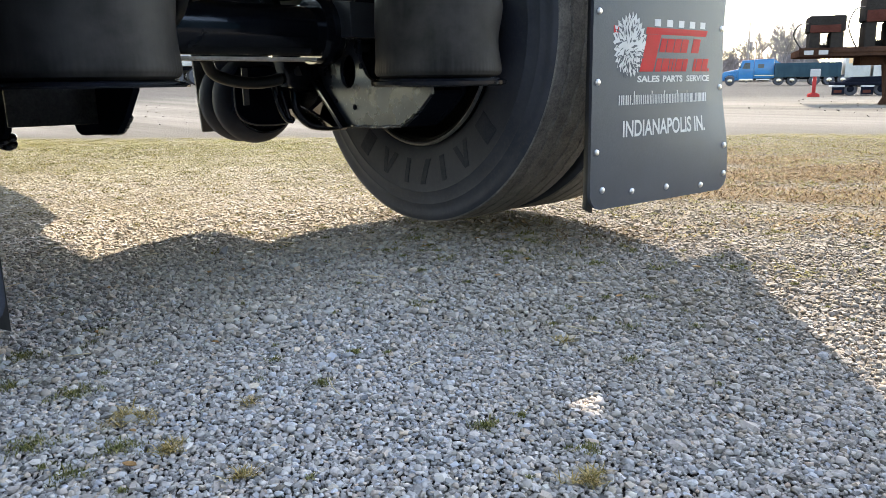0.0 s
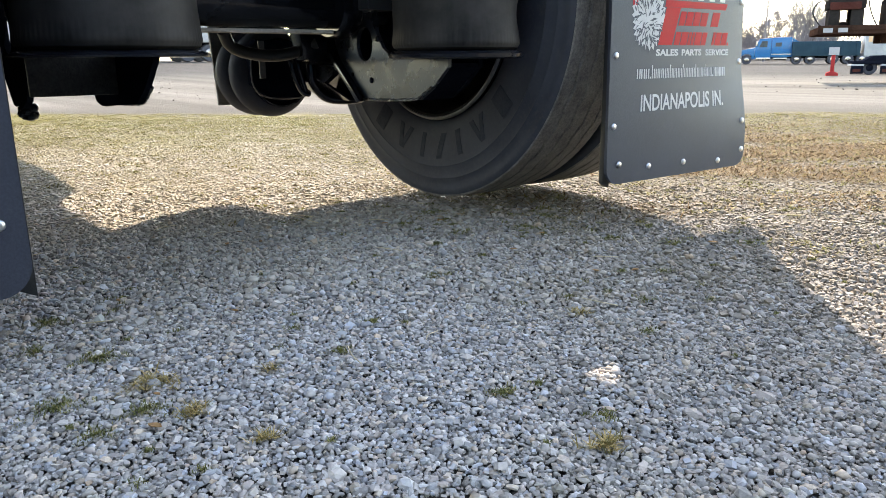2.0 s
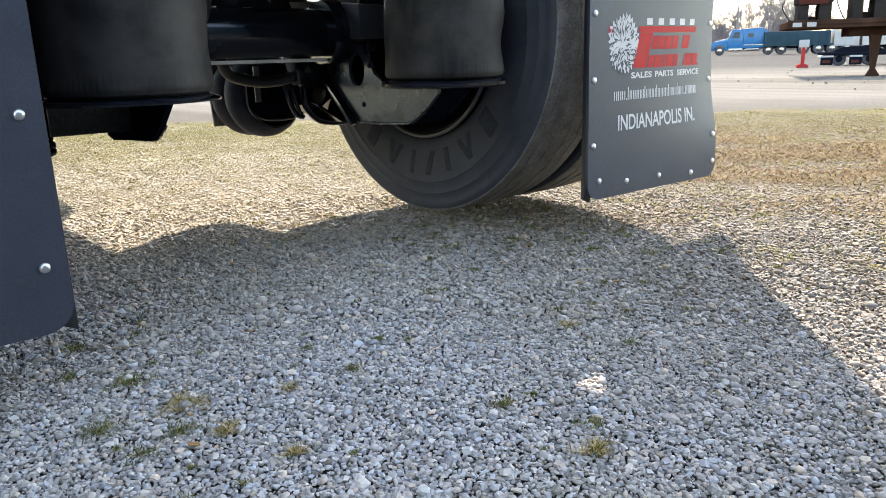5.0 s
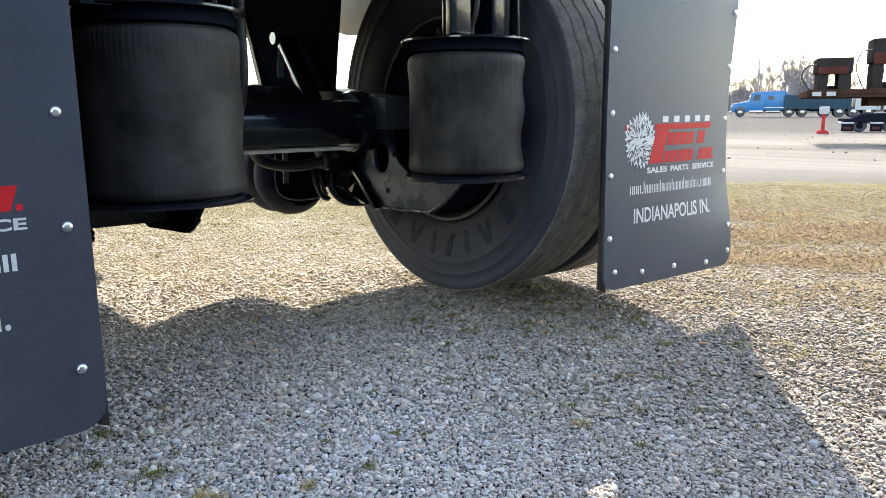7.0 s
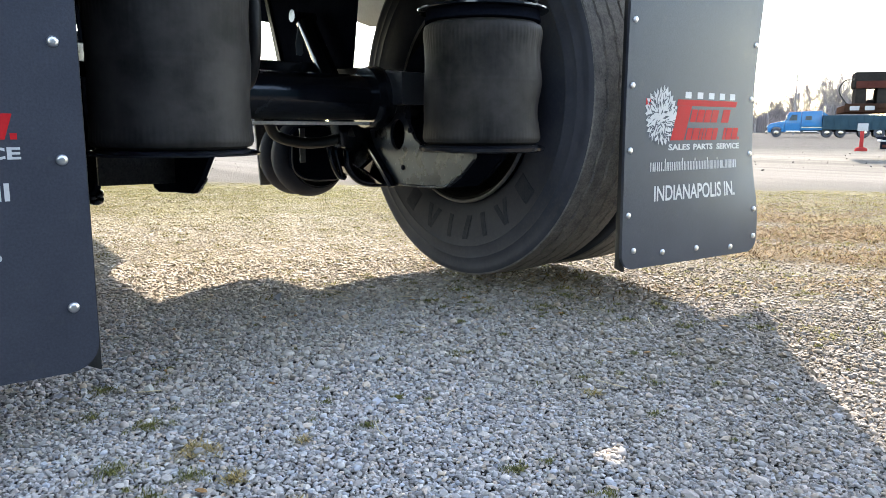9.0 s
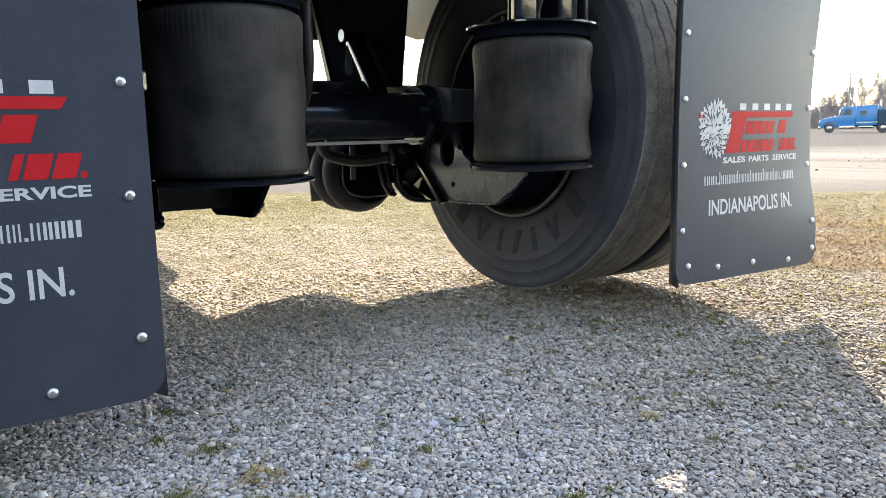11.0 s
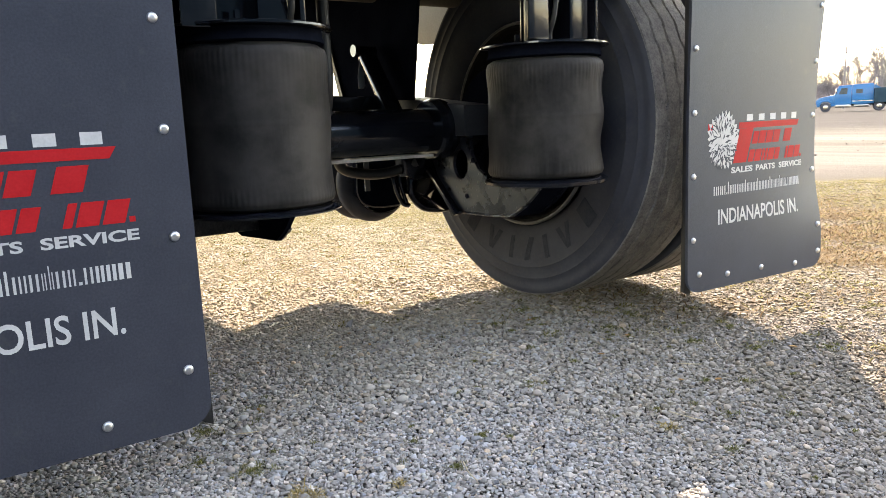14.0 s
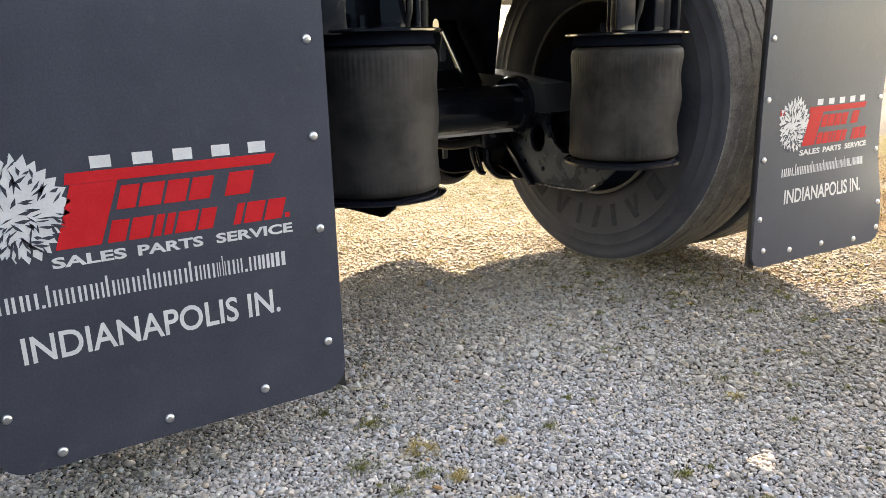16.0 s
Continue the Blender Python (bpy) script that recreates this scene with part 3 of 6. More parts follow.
def random_turns(n):
    q = rng.normal(size=(n, 4))
    q /= np.linalg.norm(q, axis=1)[:, None]
    w, x, y, z = q.T
    return np.stack([np.stack([1 - 2 * (y * y + z * z), 2 * (x * y - z * w), 2 * (x * z + y * w)], -1),
                     np.stack([2 * (x * y + z * w), 1 - 2 * (x * x + z * z), 2 * (y * z - x * w)], -1),
                     np.stack([2 * (x * z - y * w), 2 * (y * z + x * w), 1 - 2 * (x * x + y * y)], -1)], 1)


def sector(n, r0, r1, a0, a1):
    """n places in a part of a ring round the yard's corner; angles from +y towards +x."""
    r = np.sqrt(rng.uniform(r0 * r0, r1 * r1, n))
    a = np.radians(rng.uniform(a0, a1, n))
    return 0.1 + r * np.sin(a), 0.15 + r * np.cos(a)


def loose_grid(per_m2, r0, r1, a0, a1):
    """Places on a loose grid in the same sector, so that the stones lie side by side."""
    c = per_m2 ** -0.5
    k = int(2.2 * r1 / c)
    gx, gy = np.meshgrid(np.arange(k) * c - 0.15 * r1, np.arange(k) * c - 0.15 * r1)
    gx = gx + 0.5 * c * (np.arange(k)[:, None] % 2)
    x, y = (gx + rng.uniform(-0.42, 0.42, gx.shape) * c).ravel(), (gy + rng.uniform(-0.42, 0.42, gy.shape) * c).ravel()
    r, a = np.hypot(x, y), np.degrees(np.arctan2(x, y))
    keep = (r >= r0) & (r < r1) & (a > a0) & (a < a1)
    return 0.1 + x[keep], 0.15 + y[keep]


def wedge():
    """An eight-sided chip."""
    v = np.array([(1, 0, 0), (-1, 0, 0), (0, 1, 0), (0, -1, 0), (0, 0, 1), (0, 0, -1)], float)
    return v, np.array([(0, 2, 4), (2, 1, 4), (1, 3, 4), (3, 0, 4), (2, 0, 5), (1, 2, 5), (3, 1, 5), (0, 3, 5)])


def chip():
    """A six-sided angular chip, as triangles."""
    v = np.array([(i, j, k) for i in (-1, 1) for j in (-1, 1) for k in (-1, 1)]) / 3 ** 0.5
    q = ((0, 1, 3, 2), (4, 6, 7, 5), (0, 4, 5, 1), (2, 3, 7, 6), (0, 2, 6, 4), (1, 5, 7, 3))
    return v, np.array([t for a, b, c, d in q for t in ((a, b, c), (a, c, d))])


def stones(x, y, size, sink, shape, uneven=0.28, flat=0.45):
    base, faces = shape
    n, k = len(x), len(base)
    v = base[None] * (1 + rng.uniform(-uneven, uneven, (n, k, 1)))
    v = v * rng.uniform(0.55, 1.45, (n, 1, 3))
    v = np.einsum("nij,nvj->nvi", random_turns(n), v)
    v[:, :, 2] *= flat
    v *= size[:, None, None]
    v[:, :, 0] += x[:, None]
    v[:, :, 1] += y[:, None]
    v[:, :, 2] += (size * sink)[:, None]
    f = faces[None] + k * np.arange(n)[:, None, None]
    return v.reshape(-1, 3), f.reshape(-1, 3)


def across(x, y):
    """Metres towards the lot."""
    return 0.730 * x + 0.684 * y


def matted(x, y):
    """How thick the dead brown grass lies: streaks and patches along the yard's right-hand part."""
    s, u = across(x, y), 0.684 * x - 0.730 * y
    patch = np.sin(2.3 * x + y) * np.sin(2.6 * y) + 0.8 * np.sin(9.0 * s + 1.5 * np.sin(1.9 * u) + 0.8 * np.sin(5.3 * u)) + 0.4 * np.sin(4.1 * u + 3 * s)
    return np.clip((x - 0.5 * y - 0.25) / 1.0, 0, 1) * np.exp(-((s - 4.05) / 1.15) ** 2) * np.clip(0.5 + 0.85 * patch, 0.0, 1)


def build_gravel():
    verts, tris, round_faces, count = [], [], [], 0
    ico, cube, octa = icosahedron(), chip(), wedge()
    for n, r0, r1, a0, a1, mean, spread, shape in ((10500, 0.92, 1.6, -11, 80, 0.0043, 0.28, ico), (20000, 0.92, 1.6, -11, 80, 0.0038, 0.28, cube), (4000, 1.6, 2.5, -8, 79, 0.0056, 0.28, ico), (12500, 1.6, 2.5, -8, 79, 0.0049, 0.28, cube),
                                                   (9500, 2.5, 3.1, -4, 79, 0.0066, 0.30, cube), (5300, 3.1, 4.8, 0, 79, 0.0072, 0.32, octa), (1600, 4.8, 7.0, 2, 78, 0.0072, 0.34, octa)):
        x, y = loose_grid(n, r0, r1, a0, a1)
        bare = rng.uniform(size=len(x)) > 0.9 * np.minimum(1.3 * matted(x, y), 1)
        x, y = x[bare], y[bare]
        n = len(x)
        size = np.clip(mean * np.exp(rng.normal(0, spread, n)), 0.0018, 0.0120)
        v, f = stones(x, y, size, rng.uniform(-0.25, 0.75, n) if r0 < 2 else rng.uniform(-0.25, 0.45, n) if r0 < 3 else rng.uniform(-0.3, 0.15, n), shape, 0.24 if shape is ico else 0.30 if shape is cube else 0.2, 0.68 if r0 < 1 else 0.72 if r0 < 2 else 0.50 if r0 < 3 else 0.30)
        verts.append(v)
        tris.append(f + count)
        round_faces.append(np.repeat(rng.uniform(size=n) < (0.4 if shape is ico else 0.2), len(shape[1])))
        count += len(v)
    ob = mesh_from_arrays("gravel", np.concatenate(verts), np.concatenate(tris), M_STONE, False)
    ob.data.polygons.foreach_set("use_smooth", np.concatenate(round_faces))
    return tagged(ob, "loose angular blue-grey crushed limestone gravel", "gravel", "", "stuff")


build_gravel()


def blades(x, y, length, width, lean, mat, name):
    """Narrow bent leaves of two quads each."""
    n = len(x)
    a = rng.uniform(0, 2 * np.pi, n)
    tilt = rng.uniform(lean[0], lean[1], n)
    out = np.stack([np.cos(a), np.sin(a)], -1)
    side = np.stack([-np.sin(a), np.cos(a)], -1) * (width * rng.uniform(0.6, 1.3, n))[:, None]
    L = length * rng.uniform(0.5, 1.4, n)
    v = np.zeros((n, 6, 3))
    for i, (k, z, w) in enumerate(((0, 0, 1), (0.5, 0.75, 0.9), (1, 1, 0.25))):
        reach = (L * k * np.sin(tilt))[:, None] * out
        p = np.stack([x, y], -1) + reach
        v[:, 2 * i, :2], v[:, 2 * i + 1, :2] = p - side * w, p + side * w
        v[:, 2 * i, 2] = v[:, 2 * i + 1, 2] = L * z * np.cos(tilt) + 0.002
    f = np.array([[0, 1, 3, 2], [2, 3, 5, 4]])[None] + 6 * np.arange(n)[:, None, None]
    return mesh_from_arrays(name, v.reshape(-1, 3), f.reshape(-1, 4), mat)


def build_grass():
    x, y = sector(250000, 2.1, 9.6, 2, 77)
    s = across(x, y)
    lump = np.sin(2.1 * x + 1.3 * np.sin(1.7 * y)) * np.sin(1.9 * y + 1.1 * np.sin(2.3 * x)) + 0.5 * np.sin(5.3 * x + 2 * y) * np.sin(4.7 * y - x)
    p = np.clip((s - 2.5) / 1.7, 0.01, 1) * np.clip(0.6 + 0.6 * lump, 0.12, 1)
    p = np.maximum(p, 0.75 * np.clip((x - 0.5 * y - 0.55) / 0.7, 0, 1) * np.clip((s - 1.7) / 0.8, 0, 1) * np.clip(0.55 + 0.7 * lump, 0.1, 1))
    p = p * (1 - 0.85 * matted(x, y))
    keep = (rng.uniform(size=len(x)) < p) & (s < 6.9 + 0.25 * np.sin(3 * x))
    tagged(blades(x[keep], y[keep], 0.024, 0.0014, (1.25, 1.56), M_STRAW, "dry_grass"), "thin dry straw-coloured grass over gravel", "grass", "", "stuff")
    x, y = sector(300000, 2.4, 9.0, 40, 77)
    keep = rng.uniform(size=len(x)) < matted(x, y)
    tagged(blades(x[keep], y[keep], 0.034, 0.0017, (1.12, 1.56), M_BROWN, "matted_grass"), "matted brown dead grass lying flat", "grass", "", "stuff")
    # low moss cushions, denser towards the lot
    cx, cy = sector(6500, 2.1, 9.4, 2, 77)
    s = across(cx, cy)
    keep = (rng.uniform(size=len(cx)) < np.clip((s - 1.9) / 3.2 + 0.35 * ((cx - 0.5 * cy) > 0.7), 0.05, 1) * 0.9) & (s < 6.95)
    cx, cy = cx[keep], cy[keep]
    size = rng.uniform(0.015, 0.06, len(cx))
    n = 17
    r, a = np.sqrt(rng.uniform(size=(len(cx), n))), rng.uniform(0, 2 * np.pi, (len(cx), n))
    x, y = (cx[:, None] + size[:, None] * r * np.cos(a)).ravel(), (cy[:, None] + size[:, None] * r * np.sin(a)).ravel()
    moss = blades(x, y, 0.012, 0.0021, (0.95, 1.5), M_MOSS, "ground_moss")
    moss.location.z = 0.003
    tagged(moss, "low yellow-green moss cushions on the gravel", "moss", "", "stuff")


build_grass()


def build_lot_stones():
    x, y = sector(220, 10.2, 22, 4, 78)
    size = np.clip(0.012 * np.exp(rng.normal(0, 0.4, len(x))), 0.006, 0.028)
    v, f = stones(x, y, size, rng.uniform(0.1, 0.5, len(x)), icosahedron(), 0.28, 0.6)
    v[:, 2] += np.array([ground_height(a, b) for a, b in v[:, :2]])
    tagged(mesh_from_arrays("lot_stones", v, f, M_LOTSTONE), "small dark stones scattered over the dirt lot", "stones", "", "stuff")


build_lot_stones()


def moss_tuft(x, y, radius, n, mat, label):
    r, a = 0.85 * radius * rng.uniform(size=n), rng.uniform(0, 2 * np.pi, n)
    dry = "dry" in label
    clump = 1 + 0.35 * np.sin(3 * a + 7 * x) + 0.25 * np.sin(5 * a + 11 * y)
    ob = blades(r * np.cos(a) * clump, r * np.sin(a) * 0.8 * clump, 0.018 if dry else 0.0050, 0.0007, (0.9, 1.5) if dry else (0.3, 1.45), mat, "moss_tuft")
    ob.location = (x, y, 0.003)
    tagged(ob, label, "moss", "moss tufts in the gravel")


for tx, ty, tr, tn, tm in TUFTS:
    moss_tuft(tx, ty, tr, tn * 4 if tm == "g" else tn * 2, M_TUFT if tm == "d" else M_CUSHION, "small green moss tuft between the gravel" if tm == "g" else "yellowed dry grass tuft between the gravel")


loc = random.Random(21)
for i in range(46):
    tx, ty = loc.uniform(0.45, 1.9), loc.uniform(0.75, 2.2)
    moss_tuft(tx, ty, loc.uniform(0.008, 0.02), loc.randint(30, 70), M_CUSHION, "tiny yellow-green moss tuft between the gravel")


for i in range(64):
    tx, ty = loc.uniform(1.25, 2.7), loc.uniform(0.9, 2.5)
    moss_tuft(tx, ty, loc.uniform(0.012, 0.035), loc.randint(60, 130), M_CUSHION, "low olive moss cushion between the gravel")


def dry_stalk(x, y, length, turn):
    bm = bmesh.new()
    tube(bm, smooth_path([(-length / 2, 0, 0.0), (-length * 0.1, 0.004, 0.002), (length / 2, -0.003, 0.001)], 3), 0.0011, 5)
    ob = link_mesh("dry_stalk", bm, M_STALK, True)
    ob.matrix_basis = pose(x, y, 0.010, 0, 0, turn)
    tagged(ob, "thin pale dry stalk lying on the gravel", "stalk", "dry stalks on the gravel")


for i in range(34):
    dry_stalk(loc.uniform(0.6, 2.6), loc.uniform(1.1, 2.9), loc.uniform(0.03, 0.10), loc.uniform(0, 180))


dry_stalk(1.353, 2.22, 0.23, -84)


def scrap(x, y, turn):
    """A crumpled bit of white litter, dark on one side."""
    bm = bmesh.new()
    slab(bm, [(-0.022, -0.006), (-0.008, -0.010), (0.012, -0.007), (0.020, 0.004), (0.004, 0.010), (-0.016, 0.007)], "z", 0.0, 0.0015)
    for v in bm.verts:
        v.co.z += 0.010 * math.sin(140 * v.co.x) + 0.006 * math.cos(220 * v.co.y)
    ob = link_mesh("litter_scrap", bm, M_PALE)
    ob.matrix_basis = pose(x, y, 0.014, 0, 0, turn)
    tagged(ob, "small crumpled white scrap of litter on the gravel", "litter")


scrap(1.19, 2.25, 30)


def dead_leaf(x, y, size, turn):
    bm = bmesh.new()
    rim = [(-1, 0), (-0.5, 0.42), (0.1, 0.5), (0.7, 0.25), (1, 0), (0.6, -0.3), (0, -0.48), (-0.6, -0.36)]
    slab(bm, [(size * a, size * b) for a, b in rim], "z", 0.0, 0.0012)
    for v in bm.verts:
        v.co.z += 0.25 * abs(v.co.y) + 4.0 * v.co.x * v.co.x
    ob = link_mesh("dead_leaf", bm, M_LEAF, True)
    ob.matrix_basis = pose(x, y, 0.008, 0, 0, turn)
    tagged(ob, "small curled orange-brown dead leaf on the gravel", "leaf", "dead leaves on the gravel")


for i in range(16):
    dead_leaf(loc.uniform(0.5, 2.2), loc.uniform(0.9, 2.2), loc.uniform(0.006, 0.012), loc.uniform(0, 360))


def build_stones():
    for x, y, size in BIG_STONES:
        size *= 0.5
        v, f = stones(np.array([0.0]), np.array([0.0]), np.array([size]), np.array([0.02]), icosahedron(), 0.36, 0.45)
        ob = mesh_from_arrays("stone", v, f, M_STONE, False)
        ob.location = (x, y, 0.0)
        tagged(ob, "larger flat grey stone lying in the gravel", "stone", "larger stones")


build_stones()


# ---------------------------------------------------------------- the trailer
CX = 1.13
trailer = thing("semi_trailer", pose(0, 0, 0), "black rear end of a trailer with lifted air-ride axle", "trailer")
WY, WZ, TYRE_R = 2.09, 0.6205, 0.580


def sidewall_profile(w, r, bead):
    h = w / 2
    pts = [(-h * 0.62, bead), (-h * 0.80, bead + 0.012), (-h * 0.90, bead + 0.030), (-h * 0.96, bead + 0.075), (-h, r - 0.135), (-h * 0.988, r - 0.104), (-h * 1.004, r - 0.100), (-h * 0.985, r - 0.092), (-h * 0.962, r - 0.066),
           (-h * 0.975, r - 0.061), (-h * 0.945, r - 0.050), (-h * 0.932, r - 0.036), (-h * 0.955, r - 0.027), (-h * 0.948, r - 0.017), (-h * 0.915, r - 0.0085)]
    return pts + [(-a, b) for a, b in pts[::-1]]


def wheel(name_label, x, y, z, inner, fine):
    """A rim with its tyre; inner: which way the dished face looks (-1 towards -x)."""
    bm = bmesh.new()
    prof = [(-0.122, 0.318), (-0.126, 0.332), (-0.118, 0.336), (-0.10, 0.312), (-0.03, 0.295), (0.05, 0.292), (0.06, 0.12), (0.09, 0.11), (0.10, 0.29), (0.112, 0.333), (0.125, 0.33), (0.12, 0.295)]
    spin(bm, [(-inner * a, r) for a, r in prof], (x, y, z), "x", 48, None, False)
    rim = part("wheel", bm, M_RIM, trailer, name_label)
    bm = bmesh.new()
    spin(bm, sidewall_profile(0.275, TYRE_R, 0.325), (x, y, z), "x", 144, None, False)
    part("tyre", bm, M_TYRE, rim, "black tyre with worn sidewalls")
    bm = bmesh.new()
    lip = [(-0.124, 0.326), (-0.129, 0.328), (-0.130, 0.331), (-0.128, 0.3345), (-0.122, 0.337)]
    spin(bm, [(-inner * a, r) for a, r in lip], (x, y, z), "x", 72, None, False)
    part("rim_lip", bm, M_EDGE, rim, "pale rim lip")
    # tread band with four wandering grooves
    bm = bmesh.new()
    h = 0.1365

    def tread(a, r, th):
        if abs(a) > h * 0.93:
            return r
        wave = 0.0035 * math.sin(34 * th) + 0.0015 * math.sin(91 * th)
        for g in (-0.58, -0.2, 0.2, 0.58):
            d = abs(a - g * h - wave)
            if d < 0.0036:
                return r - 0.016 * (1 - d / 0.0036) ** 0.35
        return r - 0.0012 * (0.5 + 0.5 * math.sin(120 * th)) * (abs(a) > h * 0.80)
    band = [(-h * 0.915, TYRE_R - 0.0135), (-h * 0.912, TYRE_R - 0.0065)]
    band += [(h * (-0.90 + 1.80 * i / fine), TYRE_R - 0.004 * (abs(-0.90 + 1.80 * i / fine)) ** 2) for i in range(fine + 1)]
    band += [(h * 0.912, TYRE_R - 0.0065), (h * 0.915, TYRE_R - 0.0135)]
    spin(bm, band, (x, y, z), "x", 320 if fine > 100 else 140, tread, False)
    part("tread", bm, M_TREAD, rim, "dusty worn tread with narrow wavy grooves")
    return rim


def tyre_marks(rim, x, y, z, side):
    """Worn raised plain marks round the sidewall: blocks, splayed legs and bars."""
    strips = {"block": ((-1.0, 1.0, -1.0, 1.0),), "bar": ((-0.35, 0.35, -0.35, 0.35),), "legs": ((-1.0, -0.45, -0.28, 0.22), (0.45, 1.0, -0.22, 0.28)), "lean": ((-0.9, -0.1, 0.0, 0.8),)}
    marks = (("block", 0.028, -140), ("legs", 0.034, -123), ("bar", 0.030, -109), ("lean", 0.030, -97), ("bar", 0.026, -85), ("legs", 0.036, -71), ("block", 0.026, -54), ("lean", 0.032, -38))

    def place(r, w, lift):
        rr = math.hypot(r, w)
        reach = float(np.interp(rr, (0.337, 0.355, 0.400, 0.445, 0.476, 0.480), (0.1100, 0.1238, 0.1320, 0.1375, 0.1358, 0.1355)))
        return Vector((side * (reach + lift), r, w))
    for kind, half, angle in marks:
        bm = bmesh.new()
        for a0, a1, b0, b1 in strips[kind]:
            rows = []
            for i in range(9):
                t = i / 8
                r, lo, hi = 0.378 + 0.078 * t, half * (a0 + (b0 - a0) * t), half * (a1 + (b1 - a1) * t)
                rows.append([bm.verts.new(place(r, lo + (hi - lo) * k / 4, 0.0014)) for k in range(5)])
            for p, q in zip(rows, rows[1:]):
                for k in range(4):
                    bm.faces.new((p[k], p[k + 1], q[k + 1], q[k]))
        rim_edges = [e for e in bm.edges if e.is_boundary]
        side_verts = [v for v in bmesh.ops.extrude_edge_only(bm, edges=rim_edges)["geom"] if isinstance(v, bmesh.types.BMVert)]
        for v in side_verts:
            v.co.x -= side * 0.006
        bmesh.ops.recalc_face_normals(bm, faces=bm.faces)
        bmesh.ops.transform(bm, matrix=Matrix.Translation((x, y, z)) @ Matrix.Rotation(radians(angle), 4, "X"), verts=bm.verts)
        part("sidewall_mark", bm, M_BLOCK, rim, "smooth dark raised sidewall mark", False)


for y, z in ((WY, WZ),):
    for side in (1, -1):
        for off in (0.78, 1.11):
            x = CX + side * off
            rim = wheel("dark rust-stained wheel of a dual pair", x, y, z, -side if off < 1 else side, 150 if side > 0 and off < 1 else 48)
            if off < 1:
                tyre_marks(rim, x, y, z, -side)


def hub(y, z, side):
    bm = bmesh.new()
    x = CX + side * 0.55
    spin(bm, [(-0.02, 0.15), (0.0, 0.19), (0.05, 0.205), (0.22, 0.205), (0.24, 0.15)], (x, y, z), "x", 40) if side > 0 else \
        spin(bm, [(0.02, 0.15), (0.0, 0.19), (-0.05, 0.205), (-0.22, 0.205), (-0.24, 0.15)], (x, y, z), "x", 40)
    return bm


def axle(y, z):
    bm = bmesh.new()
    rod(bm, (CX - 1.1, y, z), (CX + 1.1, y, z), 0.066, segs=40)
    ax = part("axle", bm, M_BLACK, trailer, "glossy black painted tubular axle")
    bm = bmesh.new()
    box(bm, (CX - 0.36, y - 0.046, z - 0.080), (CX + 0.275, y + 0.030, z - 0.071), 0.002)
    part("axle_strip", bm, M_TAN, ax, "dusty tan flat bar under the axle")
    for side in (1, -1):
        bm = bmesh.new()
        x = CX + side * 0.315
        spin(bm, [(-0.03, 0.067), (-0.03, 0.088), (-0.012, 0.094), (0.012, 0.094), (0.03, 0.088), (0.03, 0.067)], (x, y, z), "x", 32)
        part("axle_clamp", bm, M_BLACK, ax)
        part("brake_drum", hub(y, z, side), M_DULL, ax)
    return ax


axle(WY, WZ)


def weld_bead(points, parent, seed, r=0.0062):
    """A lumpy line of weld under thick paint along the points."""
    local = random.Random(seed)
    bm = bmesh.new()
    for a, b in zip(points, points[1:]):
        a, b = Vector(a), Vector(b)
        n = max(1, int((b - a).length / (0.95 * r)))
        for i in range(n):
            c = a.lerp(b, i / n) + Vector([local.uniform(-0.18, 0.18) * r for k in range(3)])
            size = r * local.uniform(0.75, 1.25)
            bmesh.ops.create_icosphere(bm, subdivisions=1, radius=size, matrix=Matrix.Translation(c) @ Euler([local.uniform(0, 3) for k in range(3)]).to_matrix().to_4x4())
    part("weld_bead", bm, M_BEAD, parent, "lumpy glossy weld bead")


